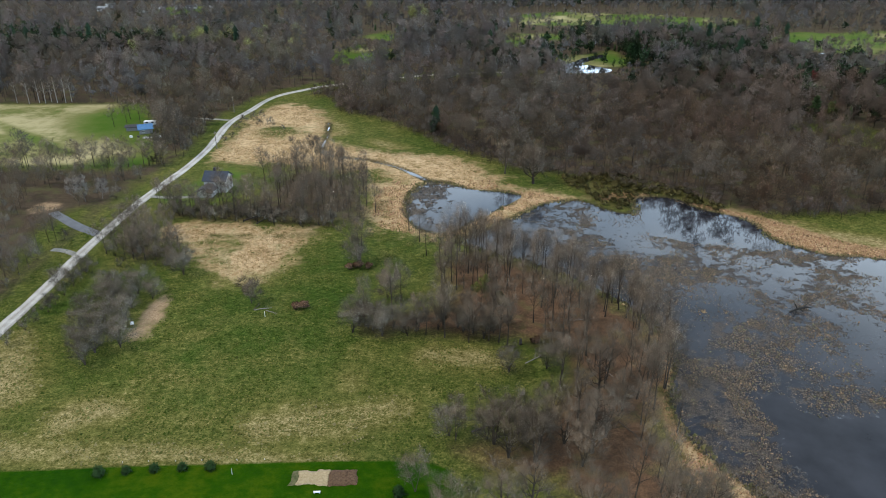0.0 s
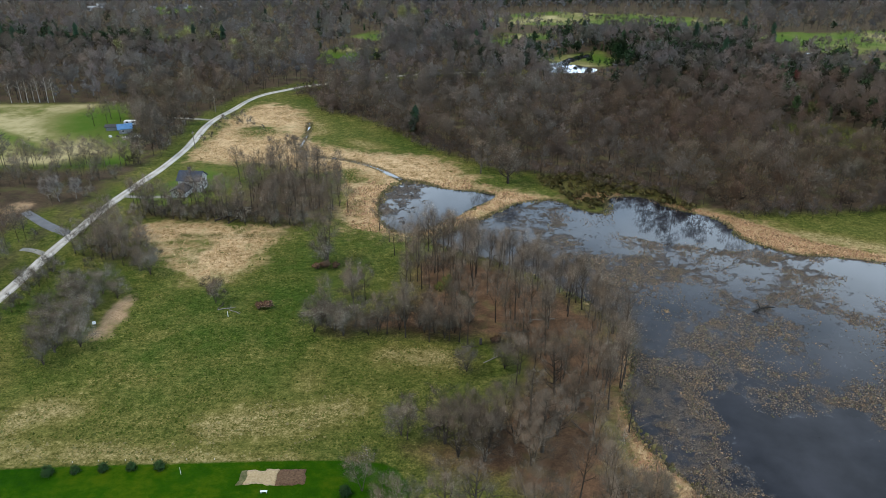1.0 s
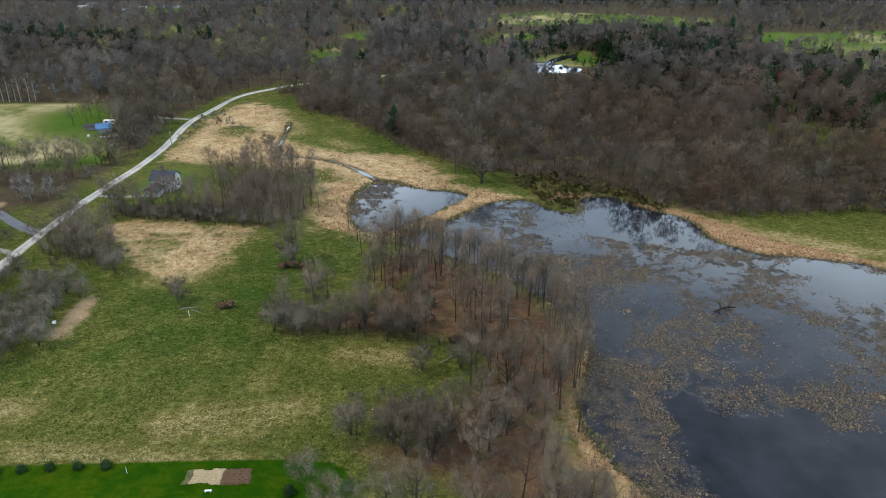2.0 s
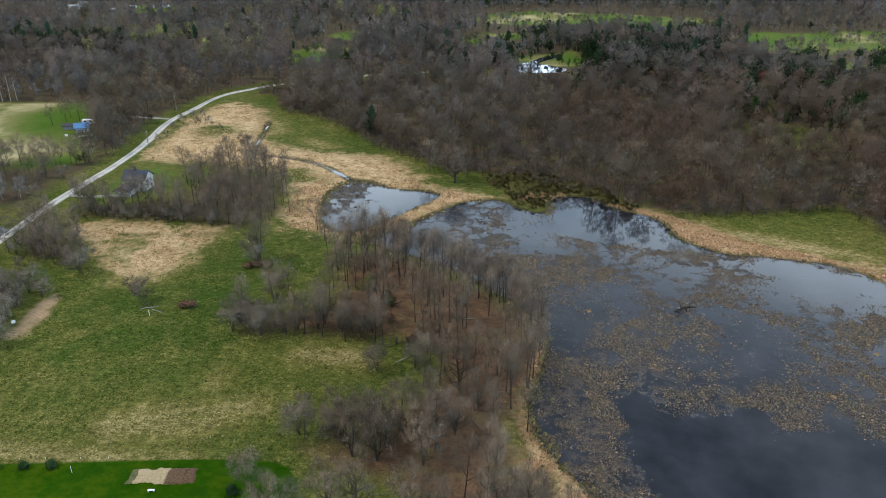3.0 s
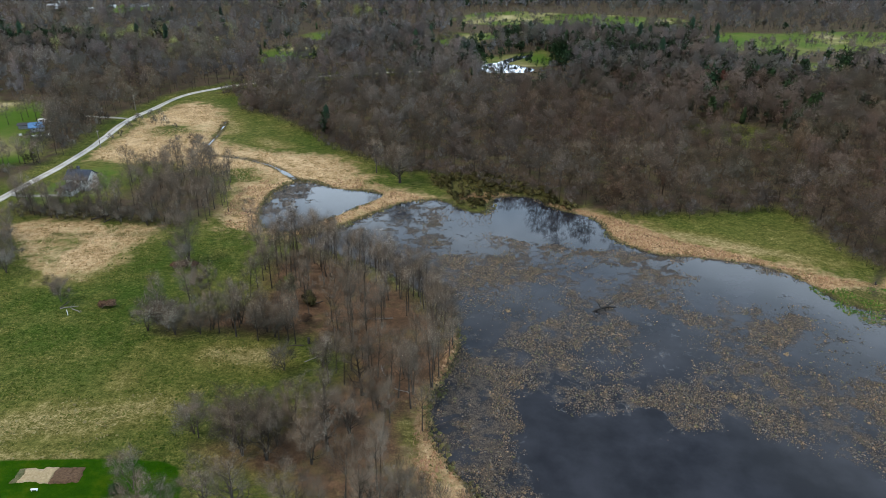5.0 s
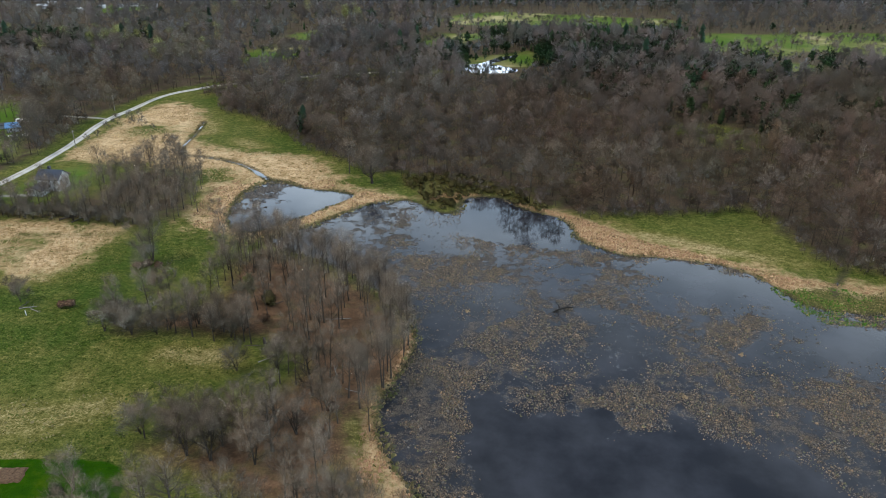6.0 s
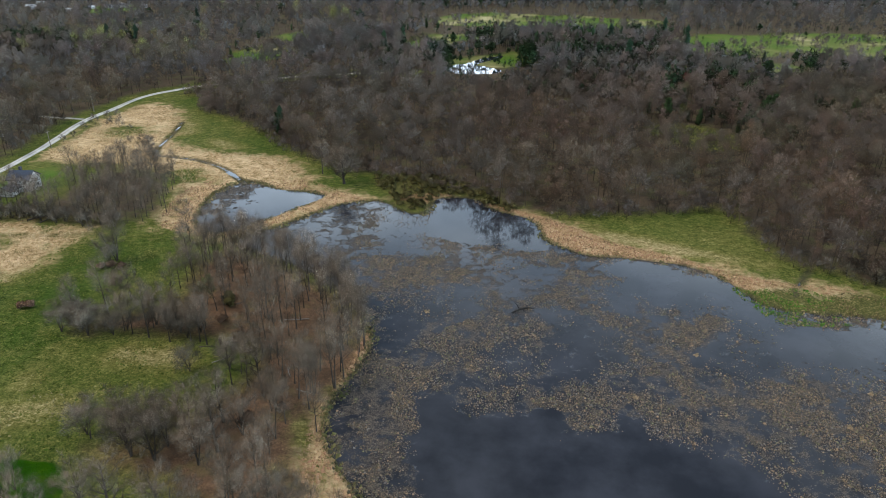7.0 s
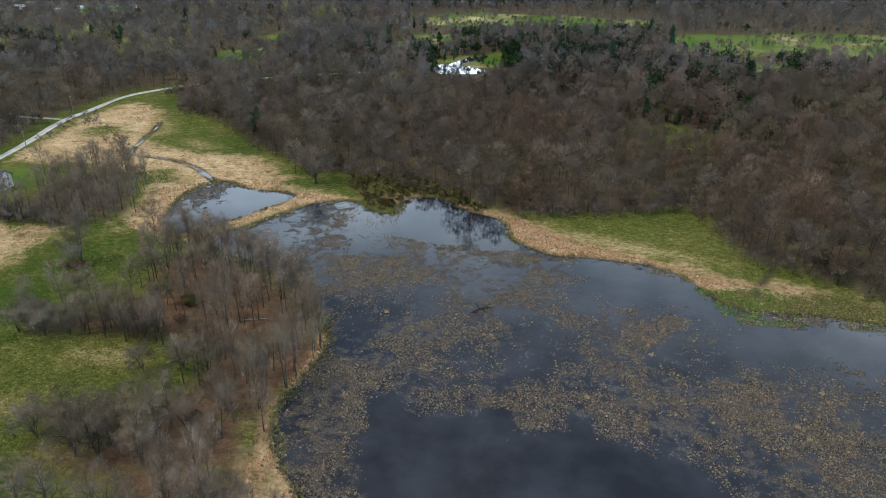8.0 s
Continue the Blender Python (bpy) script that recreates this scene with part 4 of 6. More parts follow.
def low_conifer(seed, height, spread, tiers, tint):
    """A far conifer: stem and ragged, drooping skirts of needles."""
    r = np.random.RandomState(seed)
    b = Build()
    tube(b, [(0, 0, -0.1), (0, 0, height * 0.4)], [0.2, 0.12], 3, (0.06, 0.05, 0.04))
    k = 10
    for i in range(tiers):
        t = 0.12 + 0.8 * i / tiers
        a = np.arange(k) * 2 * np.pi / k + r.uniform(0, 1)
        q = spread * min(1.0, 2.5 * t + 0.35) * (1 - t) ** 0.5 * np.where(np.arange(k) % 2, 0.55, 1.0) * r.uniform(0.75, 1.2, k)
        z = t * height + r.normal(0, 0.02 * height, k) - 0.1 * q
        top = (r.normal(0, 0.1), r.normal(0, 0.1), height * min(1.0, t + 1.5 / tiers))
        v = np.vstack([np.column_stack([np.cos(a) * q, np.sin(a) * q, z]), [top]])
        shade = np.array(tint) * r.uniform(0.75, 1.3)
        b.add(v, [(j, (j + 1) % k, k) for j in range(k)], shade)
    v, f, t = b.arrays()
    round_off = crown_normals(v)
    return v, outward(v, f, round_off), t, round_off


OPEN_FAR = FIELDS[1:7] + FIELDS[8:10] + [FAR_POND]


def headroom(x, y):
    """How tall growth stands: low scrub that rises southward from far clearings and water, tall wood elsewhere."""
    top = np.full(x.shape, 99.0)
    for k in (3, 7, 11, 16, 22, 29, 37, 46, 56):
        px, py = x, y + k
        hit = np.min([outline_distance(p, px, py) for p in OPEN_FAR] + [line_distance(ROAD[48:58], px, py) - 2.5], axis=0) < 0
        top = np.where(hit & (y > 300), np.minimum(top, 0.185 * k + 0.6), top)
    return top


def forest(name, spots, kinds, choice, rng, label, low=0.75, high=1.2, tints=None, clear=True, mat=FAR_TREES):
    """Joins a whole wood into one mesh."""
    vs, fs, ts, ns, base = [], [], [], [], 0
    zs = ground_height(spots[:, 0], spots[:, 1])
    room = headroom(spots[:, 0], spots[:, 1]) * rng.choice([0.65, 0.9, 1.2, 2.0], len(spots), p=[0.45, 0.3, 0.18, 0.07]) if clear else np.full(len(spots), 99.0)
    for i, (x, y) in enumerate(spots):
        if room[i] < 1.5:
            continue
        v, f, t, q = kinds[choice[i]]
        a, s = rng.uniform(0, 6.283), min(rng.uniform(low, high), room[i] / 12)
        c, d = math.cos(a) * s, math.sin(a) * s
        vs.append(np.stack([v[:, 0] * c - v[:, 1] * d + x, v[:, 0] * d + v[:, 1] * c + y, v[:, 2] * s * rng.uniform(0.9, 1.1) + zs[i] - 0.1], 1))
        ns.append(np.stack([(q[:, 0] * c - q[:, 1] * d) / s, (q[:, 0] * d + q[:, 1] * c) / s, q[:, 2]], 1))
        fs.append(f + base)
        ts.append(t * (tints[i] if tints is not None else 1.0))
        base += len(v)
    me = mesh_from(name, np.vstack(vs), np.vstack(fs), mat, np.vstack(ts), True, np.vstack(ns))
    return tagged(new(name, me), label, "woods", kind="stuff")


GREY, BROWN, RED = (0.118, 0.101, 0.084), (0.092, 0.074, 0.055), (0.112, 0.082, 0.064)
mid_kinds = [low_tree(300 + i, h, sp, low, 270, 1.25, 0.5, c, 4) for i, (h, sp, low, c) in enumerate((
    (11.5, 4.2, 0.2, BROWN), (10.5, 4.6, 0.15, GREY), (12.5, 3.8, 0.25, RED), (11.0, 4.8, 0.2, BROWN), (9.0, 4.0, 0.12, GREY), (6.0, 3.2, 0.05, BROWN), (13.5, 4.6, 0.22, GREY)))]
far_kinds = [low_tree(330 + i, h, sp, low, 84, 1.8, 1.2, c, 1, 6) for i, (h, sp, low, c) in enumerate((
    (12.0, 4.0, 0.15, BROWN), (11.0, 4.6, 0.1, GREY), (14.0, 3.8, 0.2, RED), (9.0, 4.0, 0.1, GREY), (12.0, 4.4, 0.15, BROWN)))]
pine_kinds = [low_conifer(350 + i, h, sp, 9, (0.012, 0.029, 0.015)) for i, (h, sp) in enumerate(((13.0, 3.4), (10.0, 3.0), (15.0, 4.0)))]
cedar_kinds = [low_conifer(360 + i, h, sp, 7, (0.018, 0.03, 0.011)) for i, (h, sp) in enumerate(((5.5, 1.6), (7.0, 1.9)))]
bud_kinds = [low_tree(370 + i, h, sp, 0.2, 150, 1.5, 0.36, (0.24, 0.25, 0.085), 4) for i, (h, sp) in enumerate(((11.0, 3.6), (13.0, 4.2)))]


def wooded(x, y):
    k = (outline_distance(CLEARING, x, y) > 0.5) & (line_distance(ROAD, x, y) > 5.5) & (outline_distance(FAR_POND, x, y) > 3)
    ragged = ragged_edge(x, y)
    for p in FIELDS:
        k &= outline_distance(p, x, y) > 1.5 + ragged
    return k & (outline_distance(SCRUB, x, y) > 0) & ~((x < -90) & (y < 216)) & (line_distance(DRIVES[2], x, y) > 4)


ponds = lambda x, y: np.minimum(outline_distance(POND, x, y), outline_distance(SMALL_POND, x, y))


def tone(spots, seed):
    """Broad drifts of colour over a wood, and a tone for every tree."""
    d = fbm(spots[:, 0], spots[:, 1], 60, seed)
    k = rng.uniform(0.8, 1.2, len(spots)) ** 2 * (0.68 + 0.8 * d)
    k = k * 1.25
    warm = np.maximum(rng.normal(0, 0.035, len(spots)) + 0.34 * (fbm(spots[:, 0], spots[:, 1], 45, seed + 60) - 0.5), -0.03)
    olive = 0.3 * (fbm(spots[:, 0], spots[:, 1], 35, seed + 80) - 0.55)
    return np.stack([k * (1 + warm), k * (1 + np.maximum(olive, -0.03)), k * (1 - warm - np.maximum(olive, 0))], 1)


west_kinds = [low_tree(340 + i, h, sp, low, 620, 1.15, 0.16, c, 6, 11) for i, (h, sp, low, c) in enumerate(((11.0, 3.8, 0.2, BROWN), (10.0, 4.2, 0.15, GREY), (12.0, 3.6, 0.22, RED)))]


def drier(x):
    """The wood turns from grey to a redder brown eastwards."""
    k = np.clip((x - 10) / 110, 0, 1)[:, None]
    return np.array((0.83, 0.835, 0.79)) * (1 - k) + np.array((0.88, 0.79, 0.72)) * k


spots = scatter(rng, (-135, 330, 118, 335), 6.0, wooded)
forest("roadside_woods", west_woods, west_kinds, rng.randint(0, len(west_kinds), len(west_woods)), rng, "leafless rough woods west of the gravel road", 0.45, 0.95, tone(west_woods, 8))
forest("woodland_near", spots, mid_kinds, rng.randint(0, len(mid_kinds), len(spots)), rng, "leafless grey-brown woodland on the far side of the pond", tints=tone(spots, 1) * drier(spots[:, 0]))
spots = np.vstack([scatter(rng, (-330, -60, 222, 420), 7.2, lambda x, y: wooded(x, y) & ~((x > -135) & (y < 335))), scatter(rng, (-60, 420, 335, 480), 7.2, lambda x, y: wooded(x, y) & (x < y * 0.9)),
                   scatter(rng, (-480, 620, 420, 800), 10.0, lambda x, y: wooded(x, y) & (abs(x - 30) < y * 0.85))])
# the cool tint puts the bluish haze of distance into the trees' colour
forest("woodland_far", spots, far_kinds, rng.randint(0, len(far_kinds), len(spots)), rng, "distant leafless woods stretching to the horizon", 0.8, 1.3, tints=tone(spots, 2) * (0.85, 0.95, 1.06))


brush = scatter(rng, (-60, 240, 118, 330), 2.7, lambda x, y: (abs(outline_distance(CLEARING, x, y) - 3.0) < 5.2) & (ponds(x, y) > 2) & (fbm(x, y, 9, 23) > 0.38))
screen = scatter(rng, (-50, 46, 335, 372), 2.6, lambda x, y: (line_distance(ROAD, x, y) > 3.5) & (line_distance(ROAD, x, y) < 11) & (y < 345 + (x + 54) * 0.32))
brush = np.vstack([brush, screen])
brush_kinds = [low_tree(320 + i, 4.0, 2.0, 0.02, 120, 1.0, 0.22, c, 5) for i, c in enumerate((BROWN, GREY, RED))]
forest("woodland_brush", brush, brush_kinds, rng.randint(0, 3, len(brush)), rng, "leafless brush along the edge of the woods", 0.5, 1.2, tone(brush, 6))


def drift(cx, cy, rx, ry, count):
    p = rng.normal(0, 0.5, (count, 2)) * (rx, ry) + (cx, cy)
    return p[wooded(p[:, 0], p[:, 1])]


dark_kinds = [low_tree(380 + i, h, sp, 0.03, 170, 1.2, 0.75, (0.014, 0.03, 0.012), 2, 7) for i, (h, sp) in enumerate(((9.0, 3.4), (6.5, 3.0), (11.5, 4.0)))]
pines = np.vstack([drift(-240, 438, 50, 16, 60), drift(-180, 440, 50, 14, 60), drift(-300, 470, 60, 20, 40), drift(140, 405, 50, 26, 80), drift(180, 450, 60, 30, 50), drift(140, 450, 50, 22, 34), drift(70, 470, 70, 18, 24),
                   drift(300, 700, 160, 40, 150), drift(80, 690, 120, 30, 60), drift(190, 330, 60, 20, 14), drift(230, 370, 60, 20, 16), drift(54, 391, 4, 4, 4), drift(-3, 258, 3, 2, 2),
                   drift(105, 425, 24, 14, 36), drift(62, 424, 14, 8, 16), drift(28, 405, 4, 4, 4), drift(200, 468, 20, 10, 24), drift(242, 396, 10, 6, 14), drift(258, 378, 5, 4, 5), drift(160, 304, 3, 3, 3), drift(-100, 560, 160, 60, 26)])
forest("pine_woods", pines, pine_kinds + dark_kinds, rng.choice([0, 3, 3, 4, 4, 5, 5, 5, 5], len(pines)), rng, "dark green pines scattered through the leafless woods", 0.75, 1.3, tone(pines, 3), False, FAR_GREEN)
cedars = np.vstack([drift(-50, 430, 24, 40, 30), drift(70, 480, 60, 20, 50), drift(140, 350, 60, 30, 40), drift(170, 270, 30, 20, 22), drift(200, 300, 70, 40, 60), drift(120, 330, 70, 20, 30), drift(230, 380, 70, 30, 60), drift(150, 420, 60, 30, 110), drift(105, 372, 40, 14, 40), drift(130, 385, 50, 24, 70), drift(160, 440, 60, 16, 60), drift(34, 392, 16, 12, 22), drift(60, 395, 20, 20, 20), drift(76, 366, 20, 5, 14), drift(110, 500, 160, 60, 110), drift(40, 440, 60, 40, 50), drift(220, 420, 60, 20, 40)])
forest("cedar_scrub", cedars, cedar_kinds + dark_kinds, rng.choice([0, 1, 2, 3], len(cedars)), rng, "small dark green cedars at clearing edges", 0.6, 1.1, tone(cedars, 4), True, FAR_GREEN)
strays = scatter(rng, (-80, 460, 380, 650), 11.0, lambda x, y: (np.min([outline_distance(p, x, y) for p in FIELDS[1:7]], axis=0) < 0) & (fbm(x, y, 26, 51) > 0.5))
for line in ([(227, 432), (260, 453), (317, 472), (360, 478)], [(205, 505), (240, 528), (272, 536), (321, 528), (390, 520), (450, 505)], [(60, 548), (98, 556), (151, 552), (222, 542)], [(70, 585), (120, 596), (190, 580)], [(290, 505), (330, 490), (400, 470)],
             [(40, 462), (70, 484), (100, 500)], [(-60, 430), (-48, 436), (-38, 440)]):
    q = np.linspace(0, len(line) - 1, 16 * (len(line) - 1))
    row = np.stack([np.interp(q, np.arange(len(line)), [p[k] for p in line]) for k in (0, 1)], 1)
    strays = np.vstack([strays, row + rng.normal(0, 2.5, row.shape)])
forest("field_trees", strays, far_kinds + dark_kinds, rng.choice([0, 1, 2, 3, 4, 0, 1, 3, 5, 6], len(strays)), rng, "scattered trees and cedars on the far fields", 0.3, 0.75, tone(strays, 7), False)
bank_cedars = np.array([(63, 400), (67, 405), (70, 403), (76, 408), (84, 402), (90, 395), (94, 388), (97, 383), (58, 394), (100, 432), (92, 402), (88, 408)])
forest("pond_cedars", bank_cedars, dark_kinds, rng.randint(0, 3, len(bank_cedars)), rng, "dark cedars on the bank of the far pond", 0.4, 0.8, tone(bank_cedars, 9), False, FAR_GREEN)
buds = np.vstack([drift(-150, 440, 22, 14, 32), drift(-120, 400, 50, 30, 14), drift(-22, 560, 14, 8, 18), drift(-90, 600, 60, 20, 8), drift(-160, 470, 60, 20, 12)])
forest("budding_woods", buds, bud_kinds, rng.randint(0, 2, len(buds)), rng, "trees in yellow-green spring bud among bare woods", 0.8, 1.2, tone(buds, 5))


# ---- reeds, matted grass, floating mats ----
def tufts(name, spots, height, blades, width, lean, tones, label, category, zs=None):
    """Many small tufts of pointed blades."""
    b = Build()
    n = len(spots)
    z = ground_height(spots[:, 0], spots[:, 1]) if zs is None else zs
    root = np.column_stack([spots, z - 0.03])
    pick = np.array(tones)[rng.randint(0, len(tones), n)] * rng.uniform(0.8, 1.2, n)[:, None]
    for _ in range(blades):
        o = root + np.column_stack([rng.normal(0, 0.16, (n, 2)), np.zeros(n)])
        h = height * rng.uniform(0.5, 1.15, n)
        tip = o + np.column_stack([rng.normal(0, lean, (n, 2)) * h[:, None], h])
        slivers(b, o, tip, width * rng.uniform(0.6, 1.4, n), rng, pick)
    return tagged(new(name, b.mesh(name, GROWTH)), label, category, kind="stuff")


TAN = ((0.58, 0.42, 0.22), (0.5, 0.35, 0.18), (0.68, 0.52, 0.3), (0.30, 0.21, 0.095), (0.56, 0.38, 0.21))
bank = scatter(rng, (26, 170, 66, 206), 0.5, lambda x, y: (outline_distance(MARSH, x, y) > 0.5) & (np.minimum(outline_distance(REED_BANK, x, y), outline_distance(NEAR_BANK, x, y)) < 0) & (ponds(x, y) > 0.2) & (fbm(x, y, 6, 2) > 0.34))
tufts("bank_reeds", bank, 0.6, 5, 0.06, 0.8, ((0.5, 0.31, 0.17), (0.4, 0.245, 0.135), (0.56, 0.37, 0.22), (0.24, 0.15, 0.08), (0.48, 0.27, 0.16)), "dry golden reeds matted along the pond bank", "reeds")
wet = scatter(rng, (-78, 42, 142, 300), 1.0, lambda x, y: (np.minimum(outline_distance(REED_MEADOW, x, y), outline_distance(REED_FIELD, x, y)) < 0) & (ponds(x, y) > 0.3) & (line_distance(CREEK, x, y) > 1.6) & (fbm(x, y, 9, 6) > 0.4))
tufts("marsh_reeds", wet, 0.6, 6, 0.1, 0.8, TAN, "dry golden reeds lying over the wet meadow", "reeds")
edge = scatter(rng, (-50, 165, 70, 275), 0.6, lambda x, y: ((abs(ponds(x, y)) < 0.9) | (abs(line_distance(CREEK, x, y) - 1.1) < 0.6)) & (vnoise(x, y, 4, 12) > 0.35))
tufts("shore_sedge", edge, 0.6, 6, 0.12, 0.5, ((0.09, 0.095, 0.03), (0.17, 0.15, 0.058), (0.06, 0.058, 0.032), (0.27, 0.21, 0.095)), "olive sedge and dark stubble at the waterline", "sedge", np.full(len(edge), WATER_Z))


def clumps(name, spots, size, height, tones, label, category, zs=None, most=3.0):
    """Low ragged cushions of growth, many small and a few large."""
    b = Build()
    n = len(spots)
    k = 5
    base = np.full(n, WATER_Z) if zs is None else zs
    r = size * np.clip(0.6 + rng.exponential(0.4, n), 0, most)
    turn = rng.uniform(0, 6.28, n)
    ring = np.empty((n, k + 1, 3))
    for j in range(k):
        a = turn + j * 2 * np.pi / k
        q = r * rng.uniform(0.55, 1.3, n)
        ring[:, j] = np.column_stack([spots[:, 0] + np.cos(a) * q, spots[:, 1] + np.sin(a) * q, base - 0.02])
    ring[:, k] = np.column_stack([spots + rng.normal(0, 0.3, (n, 2)) * r[:, None], base + height * rng.uniform(0.3, 1.6, n) * (r / size) ** 0.5])
    f = np.array([(j, (j + 1) % k, k) for j in range(k)])
    f = (np.arange(n)[:, None, None] * (k + 1) + f[None]).reshape(-1, 3)
    pick = np.array(tones)[rng.randint(0, len(tones), n)] * rng.uniform(0.75, 1.2, n)[:, None]
    b.add(ring.reshape(-1, 3), f, np.repeat(pick, k + 1, axis=0))
    return tagged(new(name, b.mesh(name, GROWTH, True)), label, category, kind="stuff")


def matted(x, y):
    weed = weed_cover(x, y)
    chance = weed * np.clip((fbm(x, y, 4.2, 31, 4) - 0.53 + 0.13 * weed) * 13, 0.04, 1.0)
    return (outline_distance(POND, x, y) < -0.4) & (rng.uniform(size=x.shape) < chance)


sward = scatter(rng, (-95, 42, 80, 172), 0.55, lambda x, y: (outline_distance(LAWN, x, y) > 0.3) & (outline_distance(WOODS, x, y) > 1) & (ponds(x, y) > 1) & (line_distance(ROAD, x, y) > 2.6) & (np.minimum(outline_distance(REED_FIELD, x, y), outline_distance(SAND_PATCHES[1], x, y)) > 1) & (fbm(x, y, 3.5, 9) > 0.46), 0.6)
straw_near = np.min([outline_distance(p, sward[:, 0], sward[:, 1]) for p in STRAW_PATCHES], axis=0) + 6 * (fbm(sward[:, 0], sward[:, 1], 5, 44) - 0.5) < 0
SWARD_LABEL = "low tussocks of green and straw-coloured meadow grass"
for chosen, tones in ((~straw_near, ((0.05, 0.074, 0.008), (0.072, 0.09, 0.013), (0.12, 0.122, 0.03), (0.062, 0.082, 0.012), (0.04, 0.066, 0.006))), (straw_near, ((0.12, 0.125, 0.036), (0.19, 0.168, 0.066), (0.23, 0.195, 0.088), (0.09, 0.1, 0.02)))):
    clumps("meadow_tussocks", sward[chosen], 0.16, 0.2, tones, SWARD_LABEL, "grass", ground_height(sward[chosen, 0], sward[chosen, 1]), 2.0)
MAT_TONES = ((0.165, 0.122, 0.084), (0.2, 0.146, 0.098), (0.095, 0.08, 0.062), (0.26, 0.172, 0.1), (0.14, 0.132, 0.066), (0.15, 0.134, 0.116), (0.05, 0.042, 0.035), (0.07, 0.06, 0.048), (0.12, 0.1, 0.083))
floating = scatter(rng, (36, 172, 68, 192), 0.21, matted, 0.8)
clumps("floating_mats", floating, 0.125, 0.13, MAT_TONES, "brown mats of dead lily and reed floating on the pond", "floating plants", most=2.1)
debris = scatter(rng, (-16, 14, 164, 208), 0.5, lambda x, y: (outline_distance(SMALL_POND, x, y) < -0.5) & (rng.uniform(size=x.shape) < np.clip((fbm(x, y, 7, 4) - (x + 2) * 0.032 + (y - 186) * 0.012 - 0.42) * 4, 0, 0.7)), 0.6)
clumps("floating_mats", debris, 0.26, 0.15, ((0.03, 0.025, 0.02), (0.08, 0.065, 0.05), (0.15, 0.12, 0.095), (0.10, 0.085, 0.07)), "dark clumps of dead growth in the small pond", "floating plants")
green = scatter(rng, (122, 176, 113, 140), 0.33, lambda x, y: (outline_distance(MARSH, x, y) < 0.6) & (fbm(x, y, 3, 66) + 0.004 * outline_distance(POND, x, y) < 0.57), 0.7)
lively = fbm(green[:, 0], green[:, 1], 5, 67) - 0.018 * (green[:, 0] - 141) > 0.42
for chosen, tones in ((lively, ((0.045, 0.125, 0.01), (0.07, 0.15, 0.014), (0.035, 0.08, 0.01), (0.2, 0.17, 0.06), (0.1, 0.14, 0.025))), (~lively, ((0.1, 0.105, 0.028), (0.17, 0.13, 0.055), (0.06, 0.075, 0.016), (0.24, 0.18, 0.08), (0.09, 0.065, 0.03)))):
    spots = green[chosen]
    clumps("marsh_plants", spots, 0.15, 0.2, tones, "bright green and olive marsh plants in shallow water", "marsh plants", np.maximum(ground_height(spots[:, 0], spots[:, 1]), WATER_Z))
HUMMOCK = ((0.42, 0.265, 0.14), (0.35, 0.21, 0.115), (0.5, 0.33, 0.19), (0.2, 0.13, 0.068), (0.36, 0.205, 0.12))
banks = scatter(rng, (-20, 170, 66, 206), 0.55, lambda x, y: (outline_distance(MARSH, x, y) > 0.8) & (np.min([outline_distance(p, x, y) for p in (REED_BANK, NEAR_BANK, REED_MEADOW)], axis=0) < -0.3) & (ponds(x, y) > 0.4) & (ponds(x, y) < 9) & (fbm(x, y, 6, 61) > 0.38))
clumps("bank_hummocks", banks, 0.24, 0.3, HUMMOCK, "golden hummocks of dry reed along the pond banks", "reeds", ground_height(banks[:, 0], banks[:, 1]), 2.0)
RIM = ((0.16, 0.14, 0.058), (0.11, 0.108, 0.04), (0.065, 0.06, 0.036), (0.27, 0.2, 0.095), (0.085, 0.09, 0.03))
rim = scatter(rng, (-20, 170, 66, 215), 0.6, lambda x, y: (ponds(x, y) > -2.2) & (ponds(x, y) < 0.8) & (fbm(x, y, 7, 71) + 0.1 * ponds(x, y) > 0.46))
clumps("shore_tussocks", rim, 0.26, 0.3, RIM, "olive and dark tussocks standing in the shallows", "tussocks", np.maximum(ground_height(rim[:, 0], rim[:, 1]), WATER_Z), 2.2)


# ---- buildings ----
def box(bm, x0, x1, y0, y1, z0, z1):
    m = Matrix.Translation(((x0 + x1) / 2, (y0 + y1) / 2, (z0 + z1) / 2)) @ Matrix.Diagonal((x1 - x0, y1 - y0, z1 - z0, 1))
    bmesh.ops.create_cube(bm, size=1, matrix=m)
    return bm


def piece(name, bm, mat, parent, label="", bevel=0.0):
    if bevel:
        bmesh.ops.bevel(bm, geom=bm.edges[:], offset=bevel, segments=1, affect="EDGES")
    me = bpy.data.meshes.new(name)
    bm.to_mesh(me)
    bm.free()
    me.materials.append(mat)
    return part(name, me, parent, label)


def gable_walls(w, d, h, rise):
    """Four walls and two gables; the ridge runs along x."""
    bm = bmesh.new()
    v = [bm.verts.new(p) for p in ((0, 0, -0.3), (w, 0, -0.3), (w, d, -0.3), (0, d, -0.3), (0, 0, h), (w, 0, h), (w, d, h), (0, d, h), (0, d / 2, h + rise), (w, d / 2, h + rise))]
    for q in ((0, 1, 5, 4), (1, 2, 6, 9, 5), (2, 3, 7, 6), (3, 0, 4, 8, 7), (4, 5, 9, 8), (6, 7, 8, 9), (3, 2, 1, 0)):
        bm.faces.new([v[i] for i in q])
    return bm


